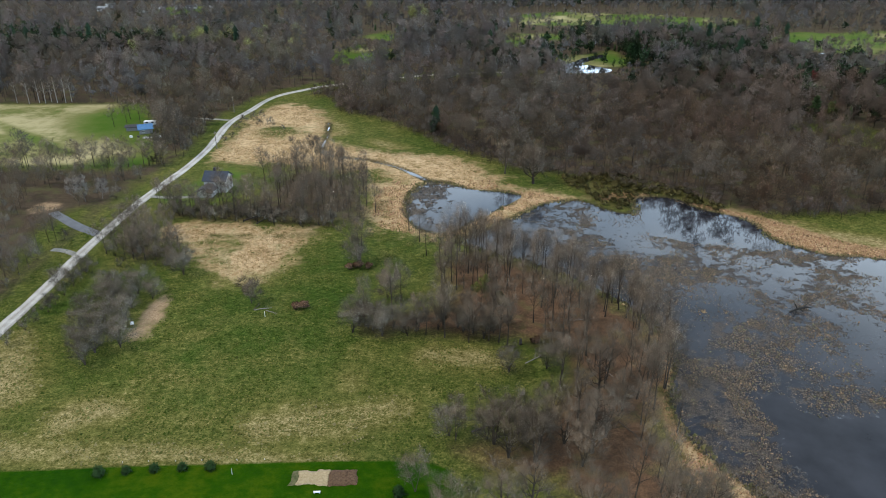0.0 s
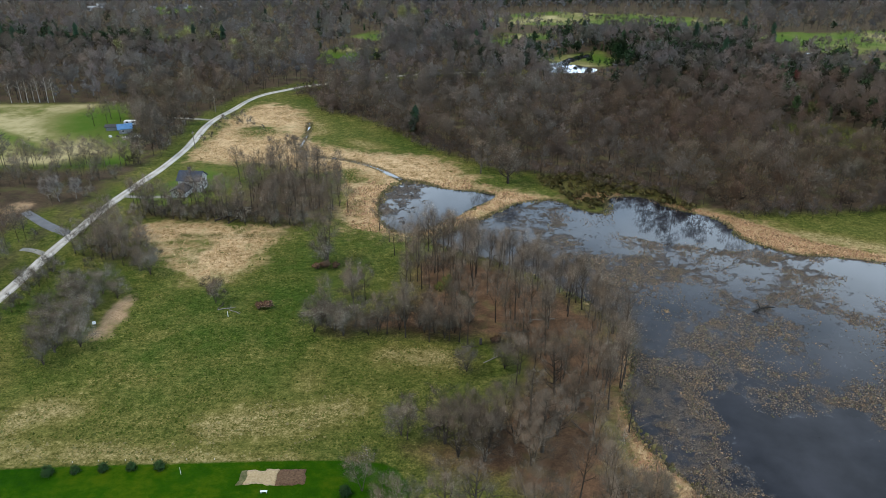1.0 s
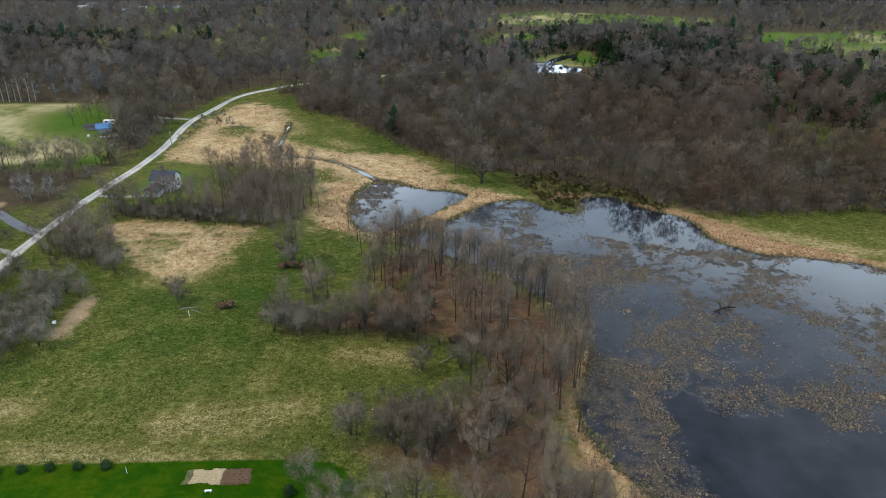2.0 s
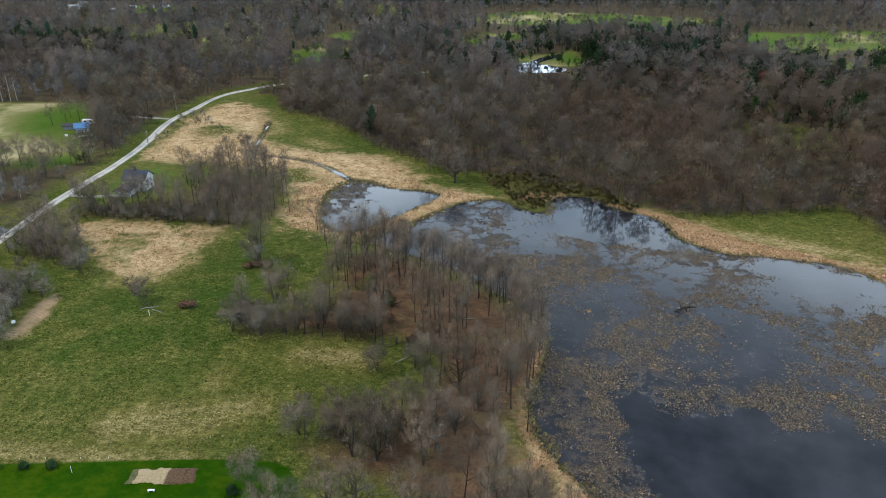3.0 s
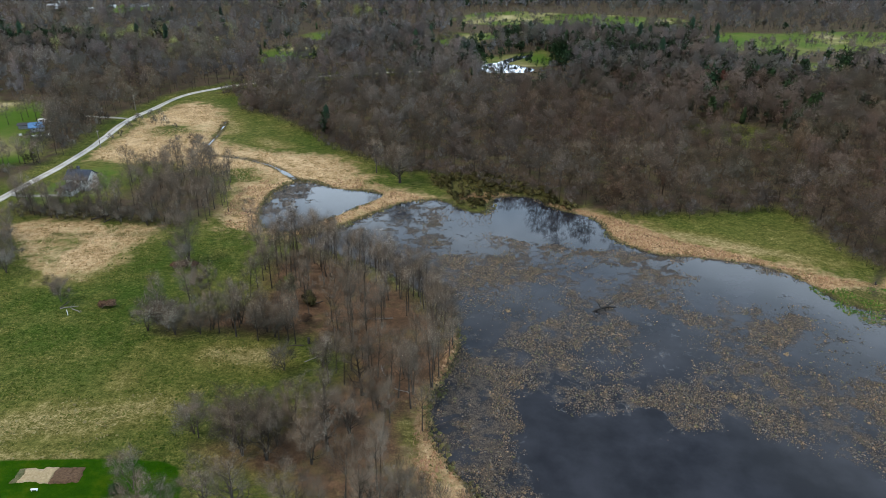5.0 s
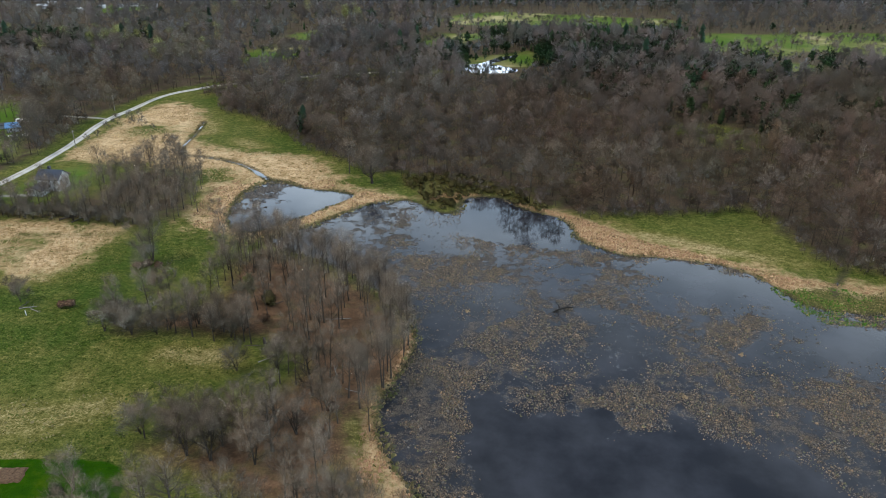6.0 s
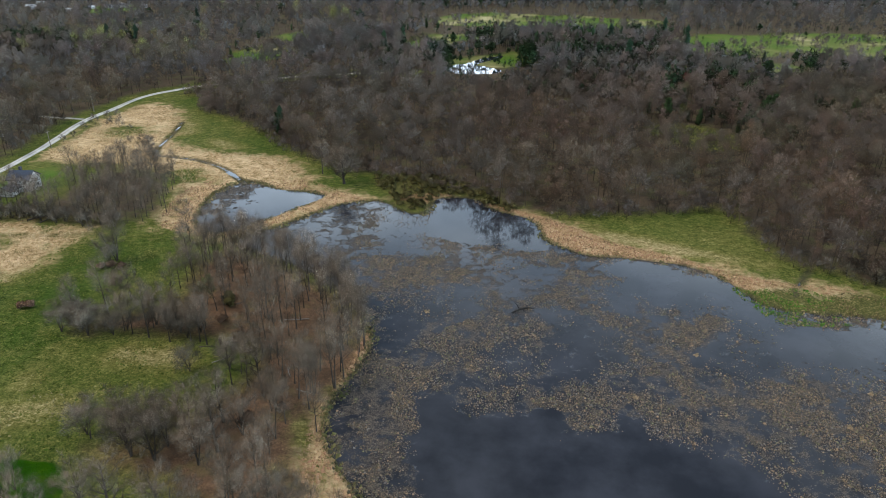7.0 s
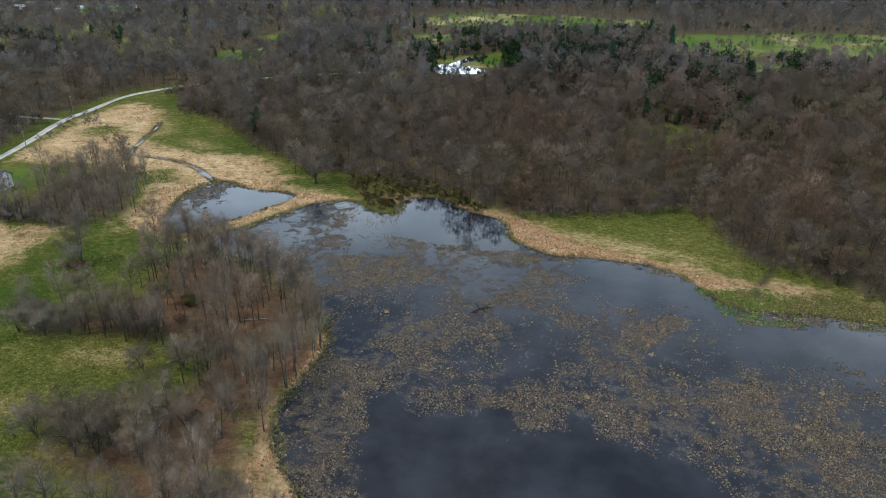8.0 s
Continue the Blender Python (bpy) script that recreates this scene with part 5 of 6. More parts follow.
def gable_roof(w, d, h, rise, over=0.45, thick=0.18):
    bm = bmesh.new()
    slope = rise / (d / 2)
    for s in (0, 1):
        edge_y = -over if s == 0 else d + over
        z = h - over * slope
        top = [(-over, edge_y, z + thick), (w + over, edge_y, z + thick), (w + over, d / 2, h + rise + thick), (-over, d / 2, h + rise + thick)]
        v = [bm.verts.new(p) for p in top] + [bm.verts.new((x, y, q - thick + 0.004)) for x, y, q in top]
        for f in ((0, 1, 2, 3), (7, 6, 5, 4), (0, 4, 5, 1), (1, 5, 6, 2), (2, 6, 7, 3), (3, 7, 4, 0)):
            bm.faces.new([v[i] for i in f])
    bmesh.ops.recalc_face_normals(bm, faces=bm.faces)
    return bm


GLASS = plain("window_glass", (0.02, 0.025, 0.03), (0.05, 0.06, 0.07), 1.0, 0.08, 0.0)
TRIM = plain("white_trim", (0.62, 0.62, 0.60), (0.78, 0.78, 0.76), 2.0, 0.6, 0.1)


def window(parent, face, u, z, w, h, width, depth):
    """A framed window on one of four faces: 0 front (y = 0), 1 the end at x = width, 2 back, 3 the end at x = 0."""
    turn = {0: pose(u, 0, z), 1: pose(width, u, z, 0, 0, 90), 2: pose(u, depth, z, 0, 0, 180), 3: pose(0, u, z, 0, 0, -90)}[face]
    bm = bmesh.new()
    t = 0.1
    for x0, x1, z0, z1 in ((-w / 2 - t, w / 2 + t, -t, 0), (-w / 2 - t, w / 2 + t, h, h + t), (-w / 2 - t, -w / 2, 0, h), (w / 2, w / 2 + t, 0, h), (-0.03, 0.03, 0, h)):
        box(bm, x0, x1, -0.07, 0.02, z0, z1)
    bm.transform(turn)
    ob = piece("window", bm, TRIM, parent)
    bm = box(bmesh.new(), -w / 2, w / 2, -0.03, 0.01, 0, h)
    bm.transform(turn)
    piece("pane", bm, GLASS, ob)


def building(name, at, turn, size, rise, wall, roof, label, openings=(), category="house", chimney=False):
    """A gabled building: corner at the origin, front along x."""
    w, d, h = size
    root = tagged(new(name), label, category)
    piece("wall", gable_walls(w, d, h, rise), wall, root)
    top = piece("roof", gable_roof(w, d, h, rise), roof, root)
    if chimney:
        piece("chimney", box(bmesh.new(), w * 0.3, w * 0.3 + 0.7, d * 0.6, d * 0.6 + 0.7, h, h + rise + 0.9), ROOF_GREY, top)
    for face, u, z, ww, hh in openings:
        window(root, face, u, z, ww, hh, w, d)
    root.matrix_basis = pose(at[0], at[1], float(ground_height(at[0], at[1])), 0, 0, turn)
    return root


def siding(name, light, dark, scale):
    """Weathered boards with fine level joints."""
    m, n, l, p = material(name)
    co = n.new("ShaderNodeTexCoord").outputs["Object"]
    wv = n.new("ShaderNodeTexWave")
    wv.bands_direction = "Z"
    wv.inputs["Scale"].default_value = scale
    l.new(co, wv.inputs["Vector"])
    a = noise_node(n, l, co, 1.4, 5)
    l.new(ramp_node(n, l, a, ((0.35, dark), (0.65, light))), p.inputs["Base Color"])
    p.inputs["Roughness"].default_value = 0.7
    bump_node(n, l, p, wv.outputs["Fac"], 0.4, 0.03)
    return m


SIDING = siding("pale_siding", (0.74, 0.74, 0.74), (0.58, 0.58, 0.59), 1.6)
DARK_SIDING = siding("grey_siding", (0.30, 0.30, 0.31), (0.2, 0.2, 0.21), 1.6)
ROOF_BLUE = plain("blue_grey_roof", (0.035, 0.046, 0.068), (0.065, 0.08, 0.11), 1.2, 0.9)
ROOF_GREY = plain("grey_shingles", (0.045, 0.045, 0.05), (0.09, 0.09, 0.10), 1.5, 0.9)
ROOF_WHITE = plain("pale_metal_roof", (0.55, 0.57, 0.60), (0.75, 0.77, 0.80), 0.8, 0.5)
TARP = plain("blue_tarp", (0.05, 0.16, 0.36), (0.14, 0.30, 0.52), 0.9, 0.5)
JUNK_DARK = plain("dark_scrap", (0.03, 0.03, 0.035), (0.12, 0.11, 0.10), 1.2, 0.8)
WHITE = plain("white_paint", (0.7, 0.7, 0.69), (0.85, 0.85, 0.84), 2.0, 0.5, 0.05)
SOIL = plain("dark_soil", (0.035, 0.018, 0.009), (0.19, 0.115, 0.065), 3.2, 0.95, 1.0)
WEEDY = plain("weedy_soil", (0.03, 0.052, 0.01), (0.2, 0.17, 0.085), 2.6, 0.95, 1.0)
STRAW = plain("straw_mulch", (0.24, 0.175, 0.09), (0.52, 0.41, 0.245), 3.0, 0.95, 0.8)
STEEL = plain("dull_steel", (0.25, 0.25, 0.26), (0.4, 0.4, 0.41), 2.0, 0.5, 0.1, 0.6)
POST = plain("weathered_post", (0.12, 0.10, 0.085), (0.24, 0.21, 0.18), 3.0, 0.9)
DEADWOOD = plain("dead_wood", (0.16, 0.14, 0.12), (0.36, 0.33, 0.30), 2.0, 0.9)
BLACKWOOD = plain("wet_black_wood", (0.008, 0.007, 0.006), (0.03, 0.026, 0.022), 2.0, 0.6)
LOG = plain("dark_log", (0.04, 0.035, 0.03), (0.12, 0.1, 0.085), 2.0, 0.9)

house = building("house", (-71.6, 195.6), -5.0, (6.6, 5.6, 3.9), 1.9, SIDING, ROOF_BLUE, "pale two-storey house with a blue-grey gabled roof in a grassy yard",
                 [(0, 5.4, 2.5, 0.8, 0.9), (0, 3.9, 2.9, 0.7, 0.7), (1, 1.6, 0.8, 0.9, 1.0), (1, 3.9, 0.8, 0.9, 1.0), (1, 1.6, 2.4, 0.8, 0.9), (1, 3.9, 2.4, 0.8, 0.9)], chimney=True)
bm = gable_walls(4.4, 4.4, 1.9, 1.1)
bm.transform(pose(-0.6, -0.02, 0, 0, 0, -90))
piece("garage_wall", bm, SIDING, house)
bm = gable_roof(4.4, 4.4, 1.9, 1.1)
bm.transform(pose(-0.6, -0.45, 0, 0, 0, -90))
piece("garage_roof", bm, ROOF_GREY, house, "grey shingled garage roof")
bm = bmesh.new()
for k in range(4):
    box(bm, 0.3, 2.9, -4.5, -4.42, 0.02 + k * 0.42, 0.41 + k * 0.42)
piece("garage_door", bm, TRIM, house)
piece("door", box(bmesh.new(), 4.8, 5.4, -0.07, 0.0, 0.0, 1.4), DARK_SIDING, house, "dark front door")

building("farm_shed", (-115.6, 257), 24.0, (4.8, 4.4, 2.0), 1.2, DARK_SIDING, TARP, "farm shed under a sagging bright blue tarpaulin", [(0, 1.5, 0.7, 0.8, 0.7)], "shed")
building("lean_to", (-122.5, 261.5), 10.0, (5.0, 2.8, 1.6), 0.5, DARK_SIDING, ROOF_GREY, "low grey lean-to beside the tarpaulin shed", (), "shed")


def trailer(at, turn):
    root = tagged(new("camper_trailer"), "white camper trailer parked behind the shed", "trailer")
    piece("body", box(bmesh.new(), 0, 4.6, 0, 2.0, 0.45, 2.2), WHITE, root, bevel=0.18)
    for y in (-0.02, 1.78):
        bm = bmesh.new()
        bmesh.ops.create_cone(bm, cap_ends=True, segments=14, radius1=0.36, radius2=0.36, depth=0.22, matrix=pose(2.4, y + 0.12, 0.36, 90))
        piece("wheel", bm, JUNK_DARK, root)
    piece("hitch", box(bmesh.new(), -1.2, 0.05, 0.92, 1.08, 0.42, 0.54), STEEL, root)
    for x in (0.8, 3.0):
        piece("window", box(bmesh.new(), x, x + 0.9, -0.03, 0.02, 1.4, 2.0), GLASS, root)
    root.matrix_basis = pose(*at, float(ground_height(*at)), 0, 0, turn)


trailer((-118, 267.5), 8)
rng = np.random.RandomState(77)
for i in range(13):
    x, y = rng.uniform(-119, -106), rng.uniform(251.5, 255.5)
    bm = box(bmesh.new(), -0.6, 0.6, -0.45, 0.45, 0, rng.uniform(0.4, 1.0))
    box(bm, -0.35, 0.9, -0.3, 0.2, 0.1, rng.uniform(0.5, 1.2))
    bmesh.ops.bevel(bm, geom=bm.edges[:], offset=0.06, segments=1, affect="EDGES")
    me = bpy.data.meshes.new("scrap_heap")
    bm.to_mesh(me)
    bm.free()
    me.materials.append((WHITE, JUNK_DARK, ROOF_WHITE, WHITE)[i % 4])
    ob = tagged(new("scrap_heap", me), ("white discarded appliances on the grass by the shed", "dark scrap heap on the grass by the shed")[i % 4 == 1], "scrap", "scrap round the farm shed")
    ob.matrix_basis = pose(x, y, float(ground_height(x, y)) - 0.02, 0, 0, rng.uniform(0, 360)) @ Matrix.Scale(rng.uniform(0.4, 0.85), 4)

# the village on the far slope
for at, turn, size, wall, roof, text in (
        ((-303, 638), 12, (13, 8, 4.0), SIDING, ROOF_WHITE, "far white barn with a pale metal roof"),
        ((-305, 660), 5, (11, 8, 4.5), SIDING, ROOF_WHITE, "far white farmhouse with a pale roof"),
        ((-292, 652), -15, (9, 7, 3.2), DARK_SIDING, ROOF_GREY, "far grey house among bare trees"),
        ((-252, 646), 20, (8, 6, 3.0), SIDING, ROOF_WHITE, "far small white house"),
        ((-240, 652), -20, (9, 7, 3.2), SIDING, ROOF_GREY, "far white house with a grey roof"),
        ((-231, 655), 4, (14, 8, 3.4), SIDING, ROOF_GREY, "far long white house with a dark roof"),
        ((-209, 654), 10, (8, 5, 2.8), SIDING, ROOF_WHITE, "far white outbuilding on a lawn"),
        ((-264, 629), -8, (7, 5, 2.6), SIDING, ROOF_WHITE, "far small white garden shed"),
        ((-316, 560), 15, (10, 7, 3.0), DARK_SIDING, ROOF_GREY, "far grey house half hidden in woods")):
    size = tuple(0.62 * q for q in size)
    building("far_house", at, turn, size, size[1] * 0.25, wall, roof, text, [(0, size[0] * 0.25, 0.6, 0.9, 0.8), (0, size[0] * 0.7, 0.6, 0.9, 0.8)])


# ---- garden at the lawn ----
def bed(name, x0, x1, y0, y1, mat, label, seed):
    """A low mound of loose cover with a ragged rim."""
    nx, ny = int((x1 - x0) / 0.18), int((y1 - y0) / 0.18)
    gx, gy = np.meshgrid(np.linspace(x0, x1, nx), np.linspace(y0, y1, ny))
    x, y = gx.ravel(), gy.ravel()
    rim = np.minimum.reduce([x - x0, x1 - x, y - y0, y1 - y])
    x2 = x + 1.3 * (fbm(x, y, 1.3, seed) - 0.5)
    y2 = y + 1.0 * (fbm(x, y, 1.3, seed + 5) - 0.5)
    z = ground_height(x, y) + np.clip(rim * 0.6, -0.1, 0.16) - 0.03 + 0.25 * fbm(x, y, 0.6, seed + 2) * (rim > 0.05)
    i = (np.arange(ny - 1)[:, None] * nx + np.arange(nx - 1)[None, :]).ravel()
    return tagged(new(name, mesh_from(name, np.stack([x2, y2, z], 1), np.stack([i, i + 1, i + nx + 1, i + nx], 1), mat, None, True)), label, "garden bed")


bed("garden_bed", -21.4, -16.7, 76.0, 79.1, STRAW, "garden bed covered with pale straw mulch on the lawn", 1)
bed("garden_bed", -16.8, -12.7, 76.1, 79.0, SOIL, "garden bed of dark dug soil beside the straw", 2)
bed("garden_bed", -22.6, -21.3, 76.2, 79.0, WEEDY, "weedy corner of dark soil beside the straw bed", 3)

bench = tagged(new("bench"), "small white bench on the mown lawn", "bench")
piece("seat", box(bmesh.new(), -0.5, 0.5, -0.16, 0.16, 0.26, 0.32), WHITE, bench)
for x in (-0.42, 0.36):
    piece("leg", box(bmesh.new(), x, x + 0.06, -0.14, 0.14, -0.05, 0.26), WHITE, bench)
bench.matrix_basis = pose(-18.1, 74.6, float(ground_height(-18.1, 74.6)), 0, 0, 2)

dwarf = conifer(401, 1.35, 0.6, 9, 8, 22, 0.09, 0.02)
stand(tree_kind("young_spruce", dwarf, "young dark spruce planted in a row on the lawn", (BARK, NEEDLES), "shrub", "row of young spruces"),
      [(-51, 78.2), (-47.1, 78.6), (-43.1, 79.0), (-39.0, 79.3), (-34.9, 79.5), (-6.3, 74.3)], rng, 0.85, 1.1)


def slim_post(name, at, radius, height, mat, label, category="post", group=""):
    b = Build()
    z = float(ground_height(*at))
    tube(b, [(0, 0, -0.3), (0, 0, height * 0.5), (0.01, 0, height)], [radius, radius, radius * 0.9], 8)
    b.add([(radius * 0.9 * math.cos(i * 0.785) + 0.01, radius * 0.9 * math.sin(i * 0.785), height) for i in range(8)] + [(0.01, 0, height + radius * 0.3)], [(i, (i + 1) % 8, 8) for i in range(8)])
    ob = tagged(new(name, b.mesh(name, mat)), label, category, group)
    ob.matrix_basis = pose(*at, z)
    return ob


for x, y in ((-48.5, 80.6), (-44.7, 80.9), (-40.6, 81.0), (-36.7, 81.2), (-31.4, 81.3), (-27.2, 81.4)):
    slim_post("boundary_stake", (x, y), 0.035, 0.3, WHITE, "short white stake at the lawn edge", group="lawn stakes")
slim_post("garden_pole", (-31.3, 78.3), 0.035, 1.3, WHITE, "thin white pole on the lawn")
slim_post("dark_post", (15.0, 113.0), 0.28, 1.3, LOG, "black charred stump at the wood edge", "stump")
slim_post("pale_post", (-36.9, 123.5), 0.07, 1.3, WHITE, "pale weathered post in the meadow")

for at, h in (((-80.5, 238), 6.5), ((-88.5, 290), 7.0)):
    root = tagged(new("utility_pole"), "wooden utility pole beside the gravel road", "pole", "utility poles")
    b = Build()
    tube(b, [(0, 0, -0.4), (0, 0, h)], [0.15, 0.11], 8)
    part("shaft", b.mesh("shaft", POST, True), root)
    piece("crossarm", box(bmesh.new(), -0.9, 0.9, -0.06, 0.06, h - 0.7, h - 0.55), POST, root)
    root.matrix_basis = pose(*at, float(ground_height(*at)), 0, 0, 80)

box_root = tagged(new("mailbox"), "white mailbox on a wooden post by the road", "mailbox")
piece("post", box(bmesh.new(), -0.06, 0.06, -0.06, 0.06, -0.3, 1.0), POST, box_root)
piece("box", box(bmesh.new(), -0.25, 0.25, -0.55, 0.55, 1.0, 1.5), WHITE, box_root, bevel=0.1)
box_root.matrix_basis = pose(-86.2, 131.0, float(ground_height(-86.2, 131)), 0, 0, 8) @ Matrix.Scale(0.75, 4)

stand_root = tagged(new("feed_box"), "small pale feed box on dark legs beside a thicket", "feeder")
piece("hopper", box(bmesh.new(), -0.45, 0.45, -0.4, 0.4, 0.8, 1.5), WHITE, stand_root, bevel=0.05)
for x in (-0.35, 0.35):
    for y in (-0.3, 0.3):
        piece("leg", box(bmesh.new(), x - 0.05, x + 0.05, y - 0.05, y + 0.05, -0.1, 0.8), LOG, stand_root)
stand_root.matrix_basis = pose(-62.8, 119.6, float(ground_height(-62.8, 119.6)), 0, 0, 20) @ Matrix.Scale(0.7, 4)


# ---- fallen wood, shrubs, birches ----
def fallen(at, turn, length, radius, mat, label, seed, z=None, branches=7):
    """A fallen stem with broken limbs that stick up and out."""
    r = np.random.RandomState(seed)
    b = Build()
    pts = [(-length / 2, 0, radius * 0.8), (-length / 6, r.normal(0, 0.15), radius), (length / 5, r.normal(0, 0.2), radius * 1.2), (length / 2, r.normal(0, 0.3), radius * 1.6)]
    tube(b, pts, [radius, radius * 0.85, radius * 0.6, radius * 0.15], 7)
    for i in range(branches):
        t = r.uniform(-0.2, 0.48) * length
        d = np.array([r.uniform(0.2, 0.9), r.choice([-1, 1]) * r.uniform(0.2, 0.9), r.uniform(0.1, 0.7)])
        ln = length * r.uniform(0.12, 0.32)
        o = np.array([t, 0, radius])
        tube(b, [o, o + d * ln * 0.55, o + d * ln + (0, 0, 0.1 * ln)], [radius * 0.4, radius * 0.25, radius * 0.06], 4)
    ob = tagged(new("fallen_tree", b.mesh("fallen_tree", mat, True)), label, "fallen tree")
    ob.matrix_basis = pose(*at, float(ground_height(*at)) if z is None else z, 0, 0, turn)


fallen((-51, 176), 40, 8.5, 0.22, LOG, "dark fallen tree at the grove edge", 1)
fallen((-49, 174), 65, 6.0, 0.16, LOG, "dark fallen limb at the grove edge", 2)
fallen((-38, 126.5), 15, 3.6, 0.11, DEADWOOD, "bleached fallen branches in the meadow", 3)
fallen((-36, 125.3), -30, 3.0, 0.1, DEADWOOD, "bleached broken branch in the meadow", 4)
fallen((-39.5, 127.5), 70, 2.6, 0.1, LOG, "dark broken branch under a small tree", 5)
fallen((7, 89), 30, 5.5, 0.17, LOG, "dark fallen trunk at the wood edge", 6)
fallen((12.5, 94), -50, 4.5, 0.12, DEADWOOD, "pale fallen branch at the wood edge", 7)
fallen((9, 90), 60, 4.0, 0.12, LOG, "dark fallen limb at the wood edge", 8)
b = Build()
tube(b, [(-1.5, 0, -0.1), (-0.2, 0.1, 0.35), (0.9, 0, 0.6), (1.8, -0.2, 0.5)], [0.1, 0.16, 0.14, 0.05], 7)
for o, e in (((-0.2, 0.1, 0.35), (-0.9, 0.2, 1.5)), ((0.5, 0, 0.5), (1.4, 0.2, 1.2)), ((0.2, 0.05, 0.45), (0.5, -0.3, -0.15)), ((0.9, 0, 0.6), (1.0, 0.4, -0.15)), ((-0.4, 0.1, 0.3), (-0.6, -0.4, -0.15))):
    tube(b, [o, np.array(o) * 0.5 + np.array(e) * 0.5 + (0.05, 0, 0.05), e], [0.09, 0.07, 0.03], 5)
snag = tagged(new("dead_snag", b.mesh("dead_snag", BLACKWOOD, True)), "black forked snag standing out of the pond", "fallen tree")
snag.matrix_basis = pose(75, 126.2, WATER_Z, 0, 0, 8) @ Matrix.Scale(1.55, 4)
for i, (x, y) in enumerate(((13, 112), (17, 108), (25, 96), (30, 104), (22, 118), (28, 122), (14, 128), (20, 88), (30, 88), (34, 98))):
    fallen((x, y), 37 * i, 3.5 + (i % 3), 0.1, (LOG, DEADWOOD)[i % 2], ("dark fallen trunk on the woodland floor", "bleached fallen trunk on the woodland floor")[i % 2], 20 + i)

LEAVES = bark_like("olive_leaves", (0.065, 0.062, 0.022), (0.19, 0.16, 0.06), 0.5)
RUSSET = bark_like("russet_stems", (0.2, 0.12, 0.075), (0.36, 0.23, 0.15), 0.3)
shore = tree_kind("shore_shrub", bare_tree(501, 1.5, 1.6, 0.05, 9, 2, 12, 0.5, 0.17, stems=4, sides=3), "dense olive-green shrub at the pond shore", (BARK, LEAVES), "shrub", "shoreline shrubs")
spots = scatter(rng, (34, 84, 176, 214), 2.6, lambda x, y: (outline_distance(SHRUB_BANK, x, y) < 0) & (outline_distance(POND, x, y) > 0.3))
stand(shore, spots, rng, 0.4, 0.95)
stand(tree_kind("brown_bush", bare_tree(503, 1.3, 1.0, 0.05, 20, 3, 16, 0.4, 0.06, stems=6, sides=3), "low russet-brown bush in the meadow", (BARK, RUSSET), "shrub"),
      [(-31, 127), (-29.5, 127.3), (-20, 145.5), (-22, 145), (-17.5, 145.5), (18, 113.5), (13, 121), (26, 90), (31, 93)], rng, 0.8, 1.2)
stand(tree_kind("green_bush", bare_tree(505, 1.6, 1.0, 0.05, 16, 3, 12, 0.35, 0.12, stems=5, sides=3), "small bush in green leaf under bare trees", (BARK, LEAVES), "shrub"),
      [(13.0, 127.5), (12.0, 130), (-46, 205)], rng, 0.8, 1.3)
stand(tree_kind("birch_tree", bare_tree(511, 11.0, 2.3, 0.35, 12, 3, 8, 1.0, 0.05), "slim white-barked birch at the field edge", (BIRCH, TWIGS), "tree", "birches at the field edge"),
      [(-190, 307), (-184, 306), (-180, 307), (-177, 306.5), (-175, 308), (-172, 307), (-168, 306.5), (-166, 308), (-206, 306), (155, 150), (186, 214)], rng, 0.85, 1.15)
stand(tree_kind("bare_tree", bare_tree(513, 6.0, 3.2, 0.12, 14, 4, 6, stems=2), "gnarled dark leafless tree by the paved drive", (LOG, TWIGS)), [(-103, 167)], rng)
stand(tree_kind("bare_tree", bare_tree(517, 9.5, 3.0, 0.25, 13, 4, 10), "leafless dark tree beside the farm shed", group="trees by the farm shed"),
      [(-104, 262), (-101, 256), (-98, 250), (-102, 246), (-97, 243), (-96, 238), (-106, 270), (-100, 268), (-97, 261), (-100, 276), (-95, 270), (-107, 280), (-130, 268), (-127, 273), (-122, 274), (-117, 271), (-112, 266), (-109, 262), (-106, 257), (-113, 275), (-128, 279), (-104, 252), (-110, 270)], rng, 0.8, 1.15)
stand(tree_kind("bare_tree", bare_tree(515, 7.0, 2.6, 0.15, 14, 4, 12), "pale leafless tree with bleached twigs", (DEADWOOD, DEADWOOD)), [(-104, 188), (-108, 190), (-100, 190)], rng)

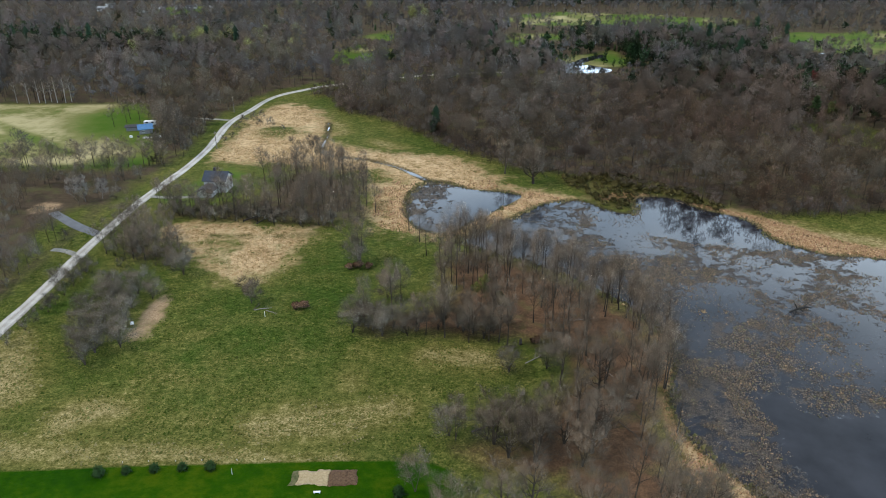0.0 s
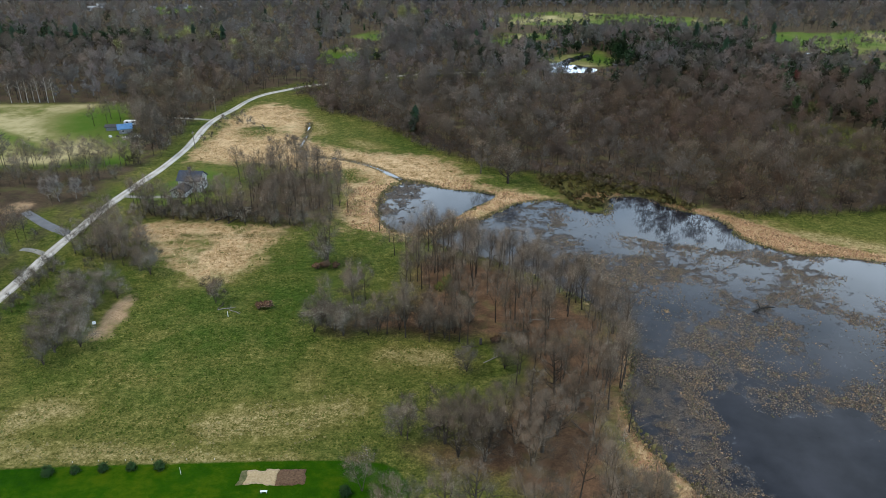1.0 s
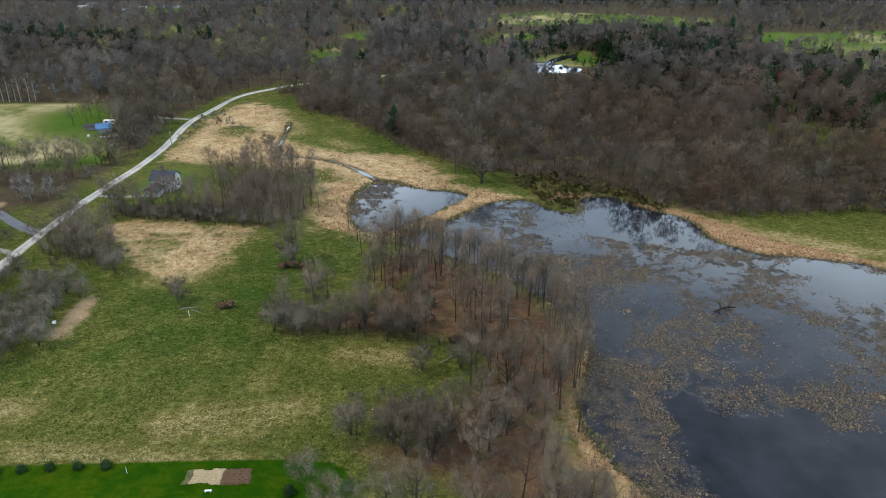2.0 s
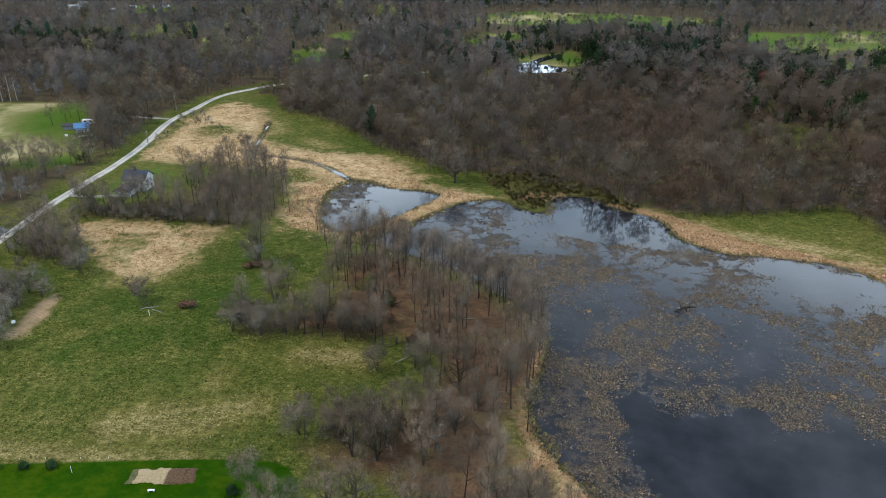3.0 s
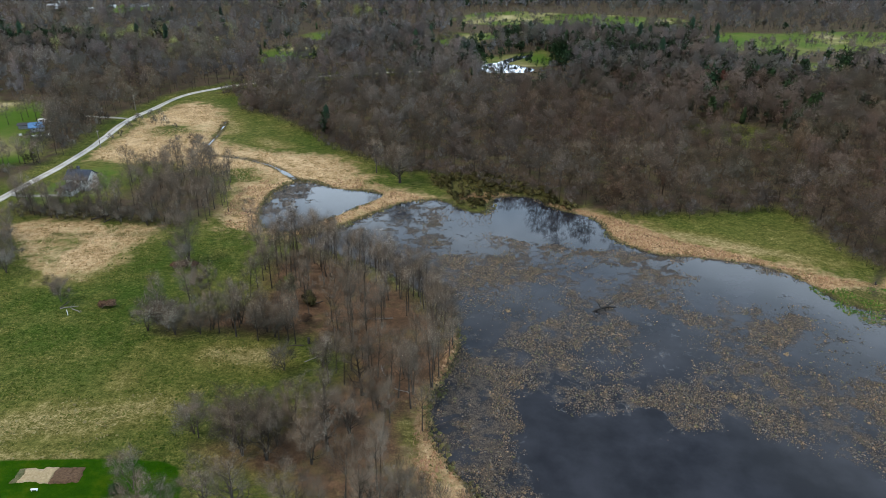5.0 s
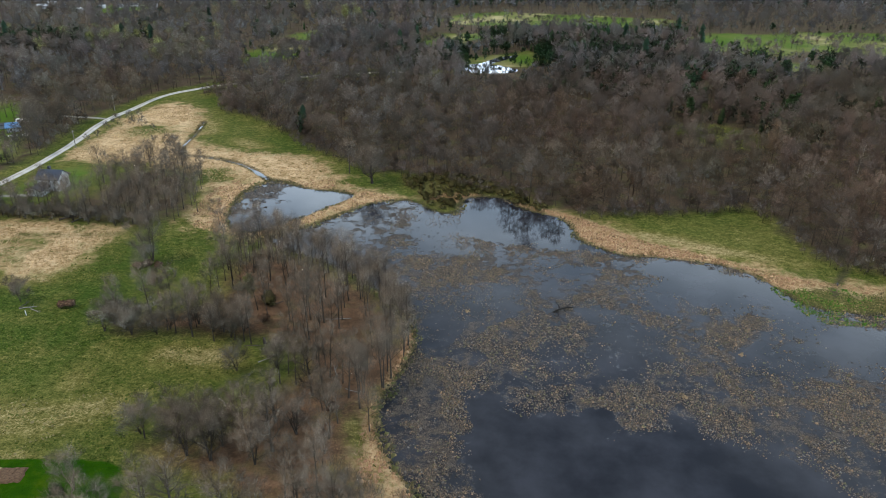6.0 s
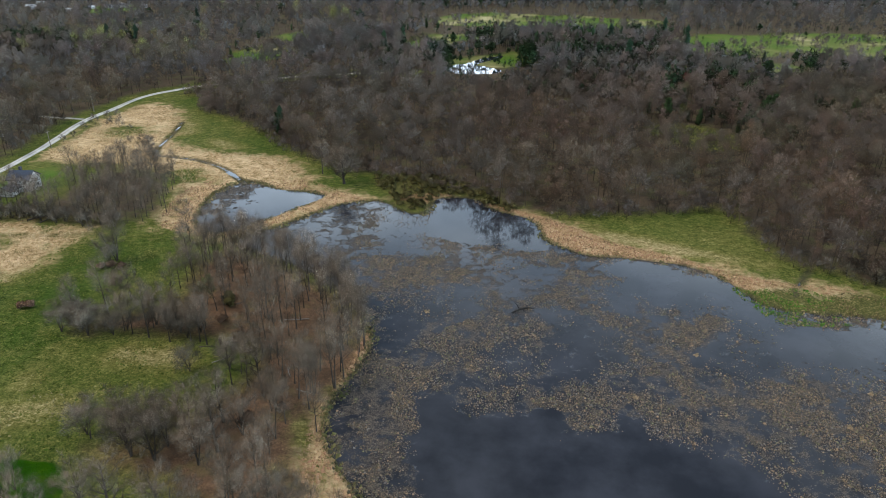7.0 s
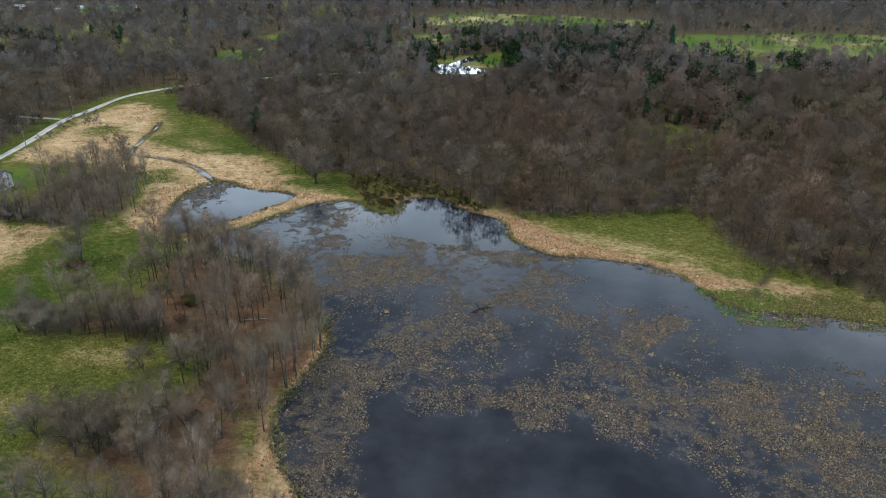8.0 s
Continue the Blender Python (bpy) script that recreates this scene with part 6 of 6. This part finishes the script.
mound = clumps("reed_lodge", np.array([(0.0, 0.0)] * 14) + rng.normal(0, 0.3, (14, 2)), 0.2, 0.22, ((0.24, 0.17, 0.10), (0.19, 0.14, 0.08)), "tan heaped reed lodge rising from the pond", "reed lodge")
for x, y in ((125.5, 89), (134, 98), (126, 86), (107, 110), (55, 126), (92, 97)):
    ob = copy_thing(mound, pose(x, y, 0, 0, 0, x * 40))
    del ob["kind"]
bpy.data.objects.remove(mound)

# ---- landmarks in the wood ----
pine = tree_kind("pine_tree", conifer(601, 11.5, 3.9, 12, 8, 20, 0.45, 0.05), "tall dark green pine standing in the leafless wood", (BARK, NEEDLES), "tree", "pines in the leafless wood")
stand(pine, [(151, 278), (191, 277), (193, 275), (228, 278), (221, 349), (224, 351), (243, 350), (172, 404), (290, 378), (-3, 259), (164, 300), (205, 320), (60, 388), (64, 384), (104, 392), (107, 396)], rng, 0.75, 1.15)
FLOWERS = bark_like("red_buds", (0.16, 0.03, 0.03), (0.26, 0.07, 0.06), 0.3)
GREENING = bark_like("first_leaves", (0.085, 0.10, 0.025), (0.16, 0.17, 0.045), 0.4)
stand(tree_kind("red_maple", bare_tree(603, 8.5, 3.0, 0.25, 14, 3, 14, 0.9, 0.12), "maple in red spring bud", (BARK, FLOWERS)), [(176, 331)], rng)
stand(tree_kind("willow_tree", bare_tree(605, 8.5, 3.0, 0.2, 14, 3, 14, 0.9, 0.11), "tree in fresh yellow-green leaf in the wood", (BARK, GREENING), "tree", "greening trees in the wood"),
      [(169, 314), (192, 294), (188, 215), (158, 277), (196, 280), (8, 128)], rng, 0.6, 1.0)
scrub = scatter(rng, (130, 180, 232, 282), 2.6, lambda x, y: (outline_distance(SCRUB, x, y) < 2) & (fbm(x, y, 9, 81) > 0.45))
scrub_kinds = [low_tree(620 + i, h, 1.6, 0.02, 110, 0.8, 0.14, c, 4) for i, (h, c) in enumerate(((3.5, (0.11, 0.105, 0.04)), (2.6, (0.075, 0.07, 0.03)), (3.0, (0.13, 0.095, 0.05))))]
forest("olive_scrub", scrub, scrub_kinds, rng.randint(0, 3, len(scrub)), rng, "olive-brown scrub round a small clearing", 0.6, 1.2)

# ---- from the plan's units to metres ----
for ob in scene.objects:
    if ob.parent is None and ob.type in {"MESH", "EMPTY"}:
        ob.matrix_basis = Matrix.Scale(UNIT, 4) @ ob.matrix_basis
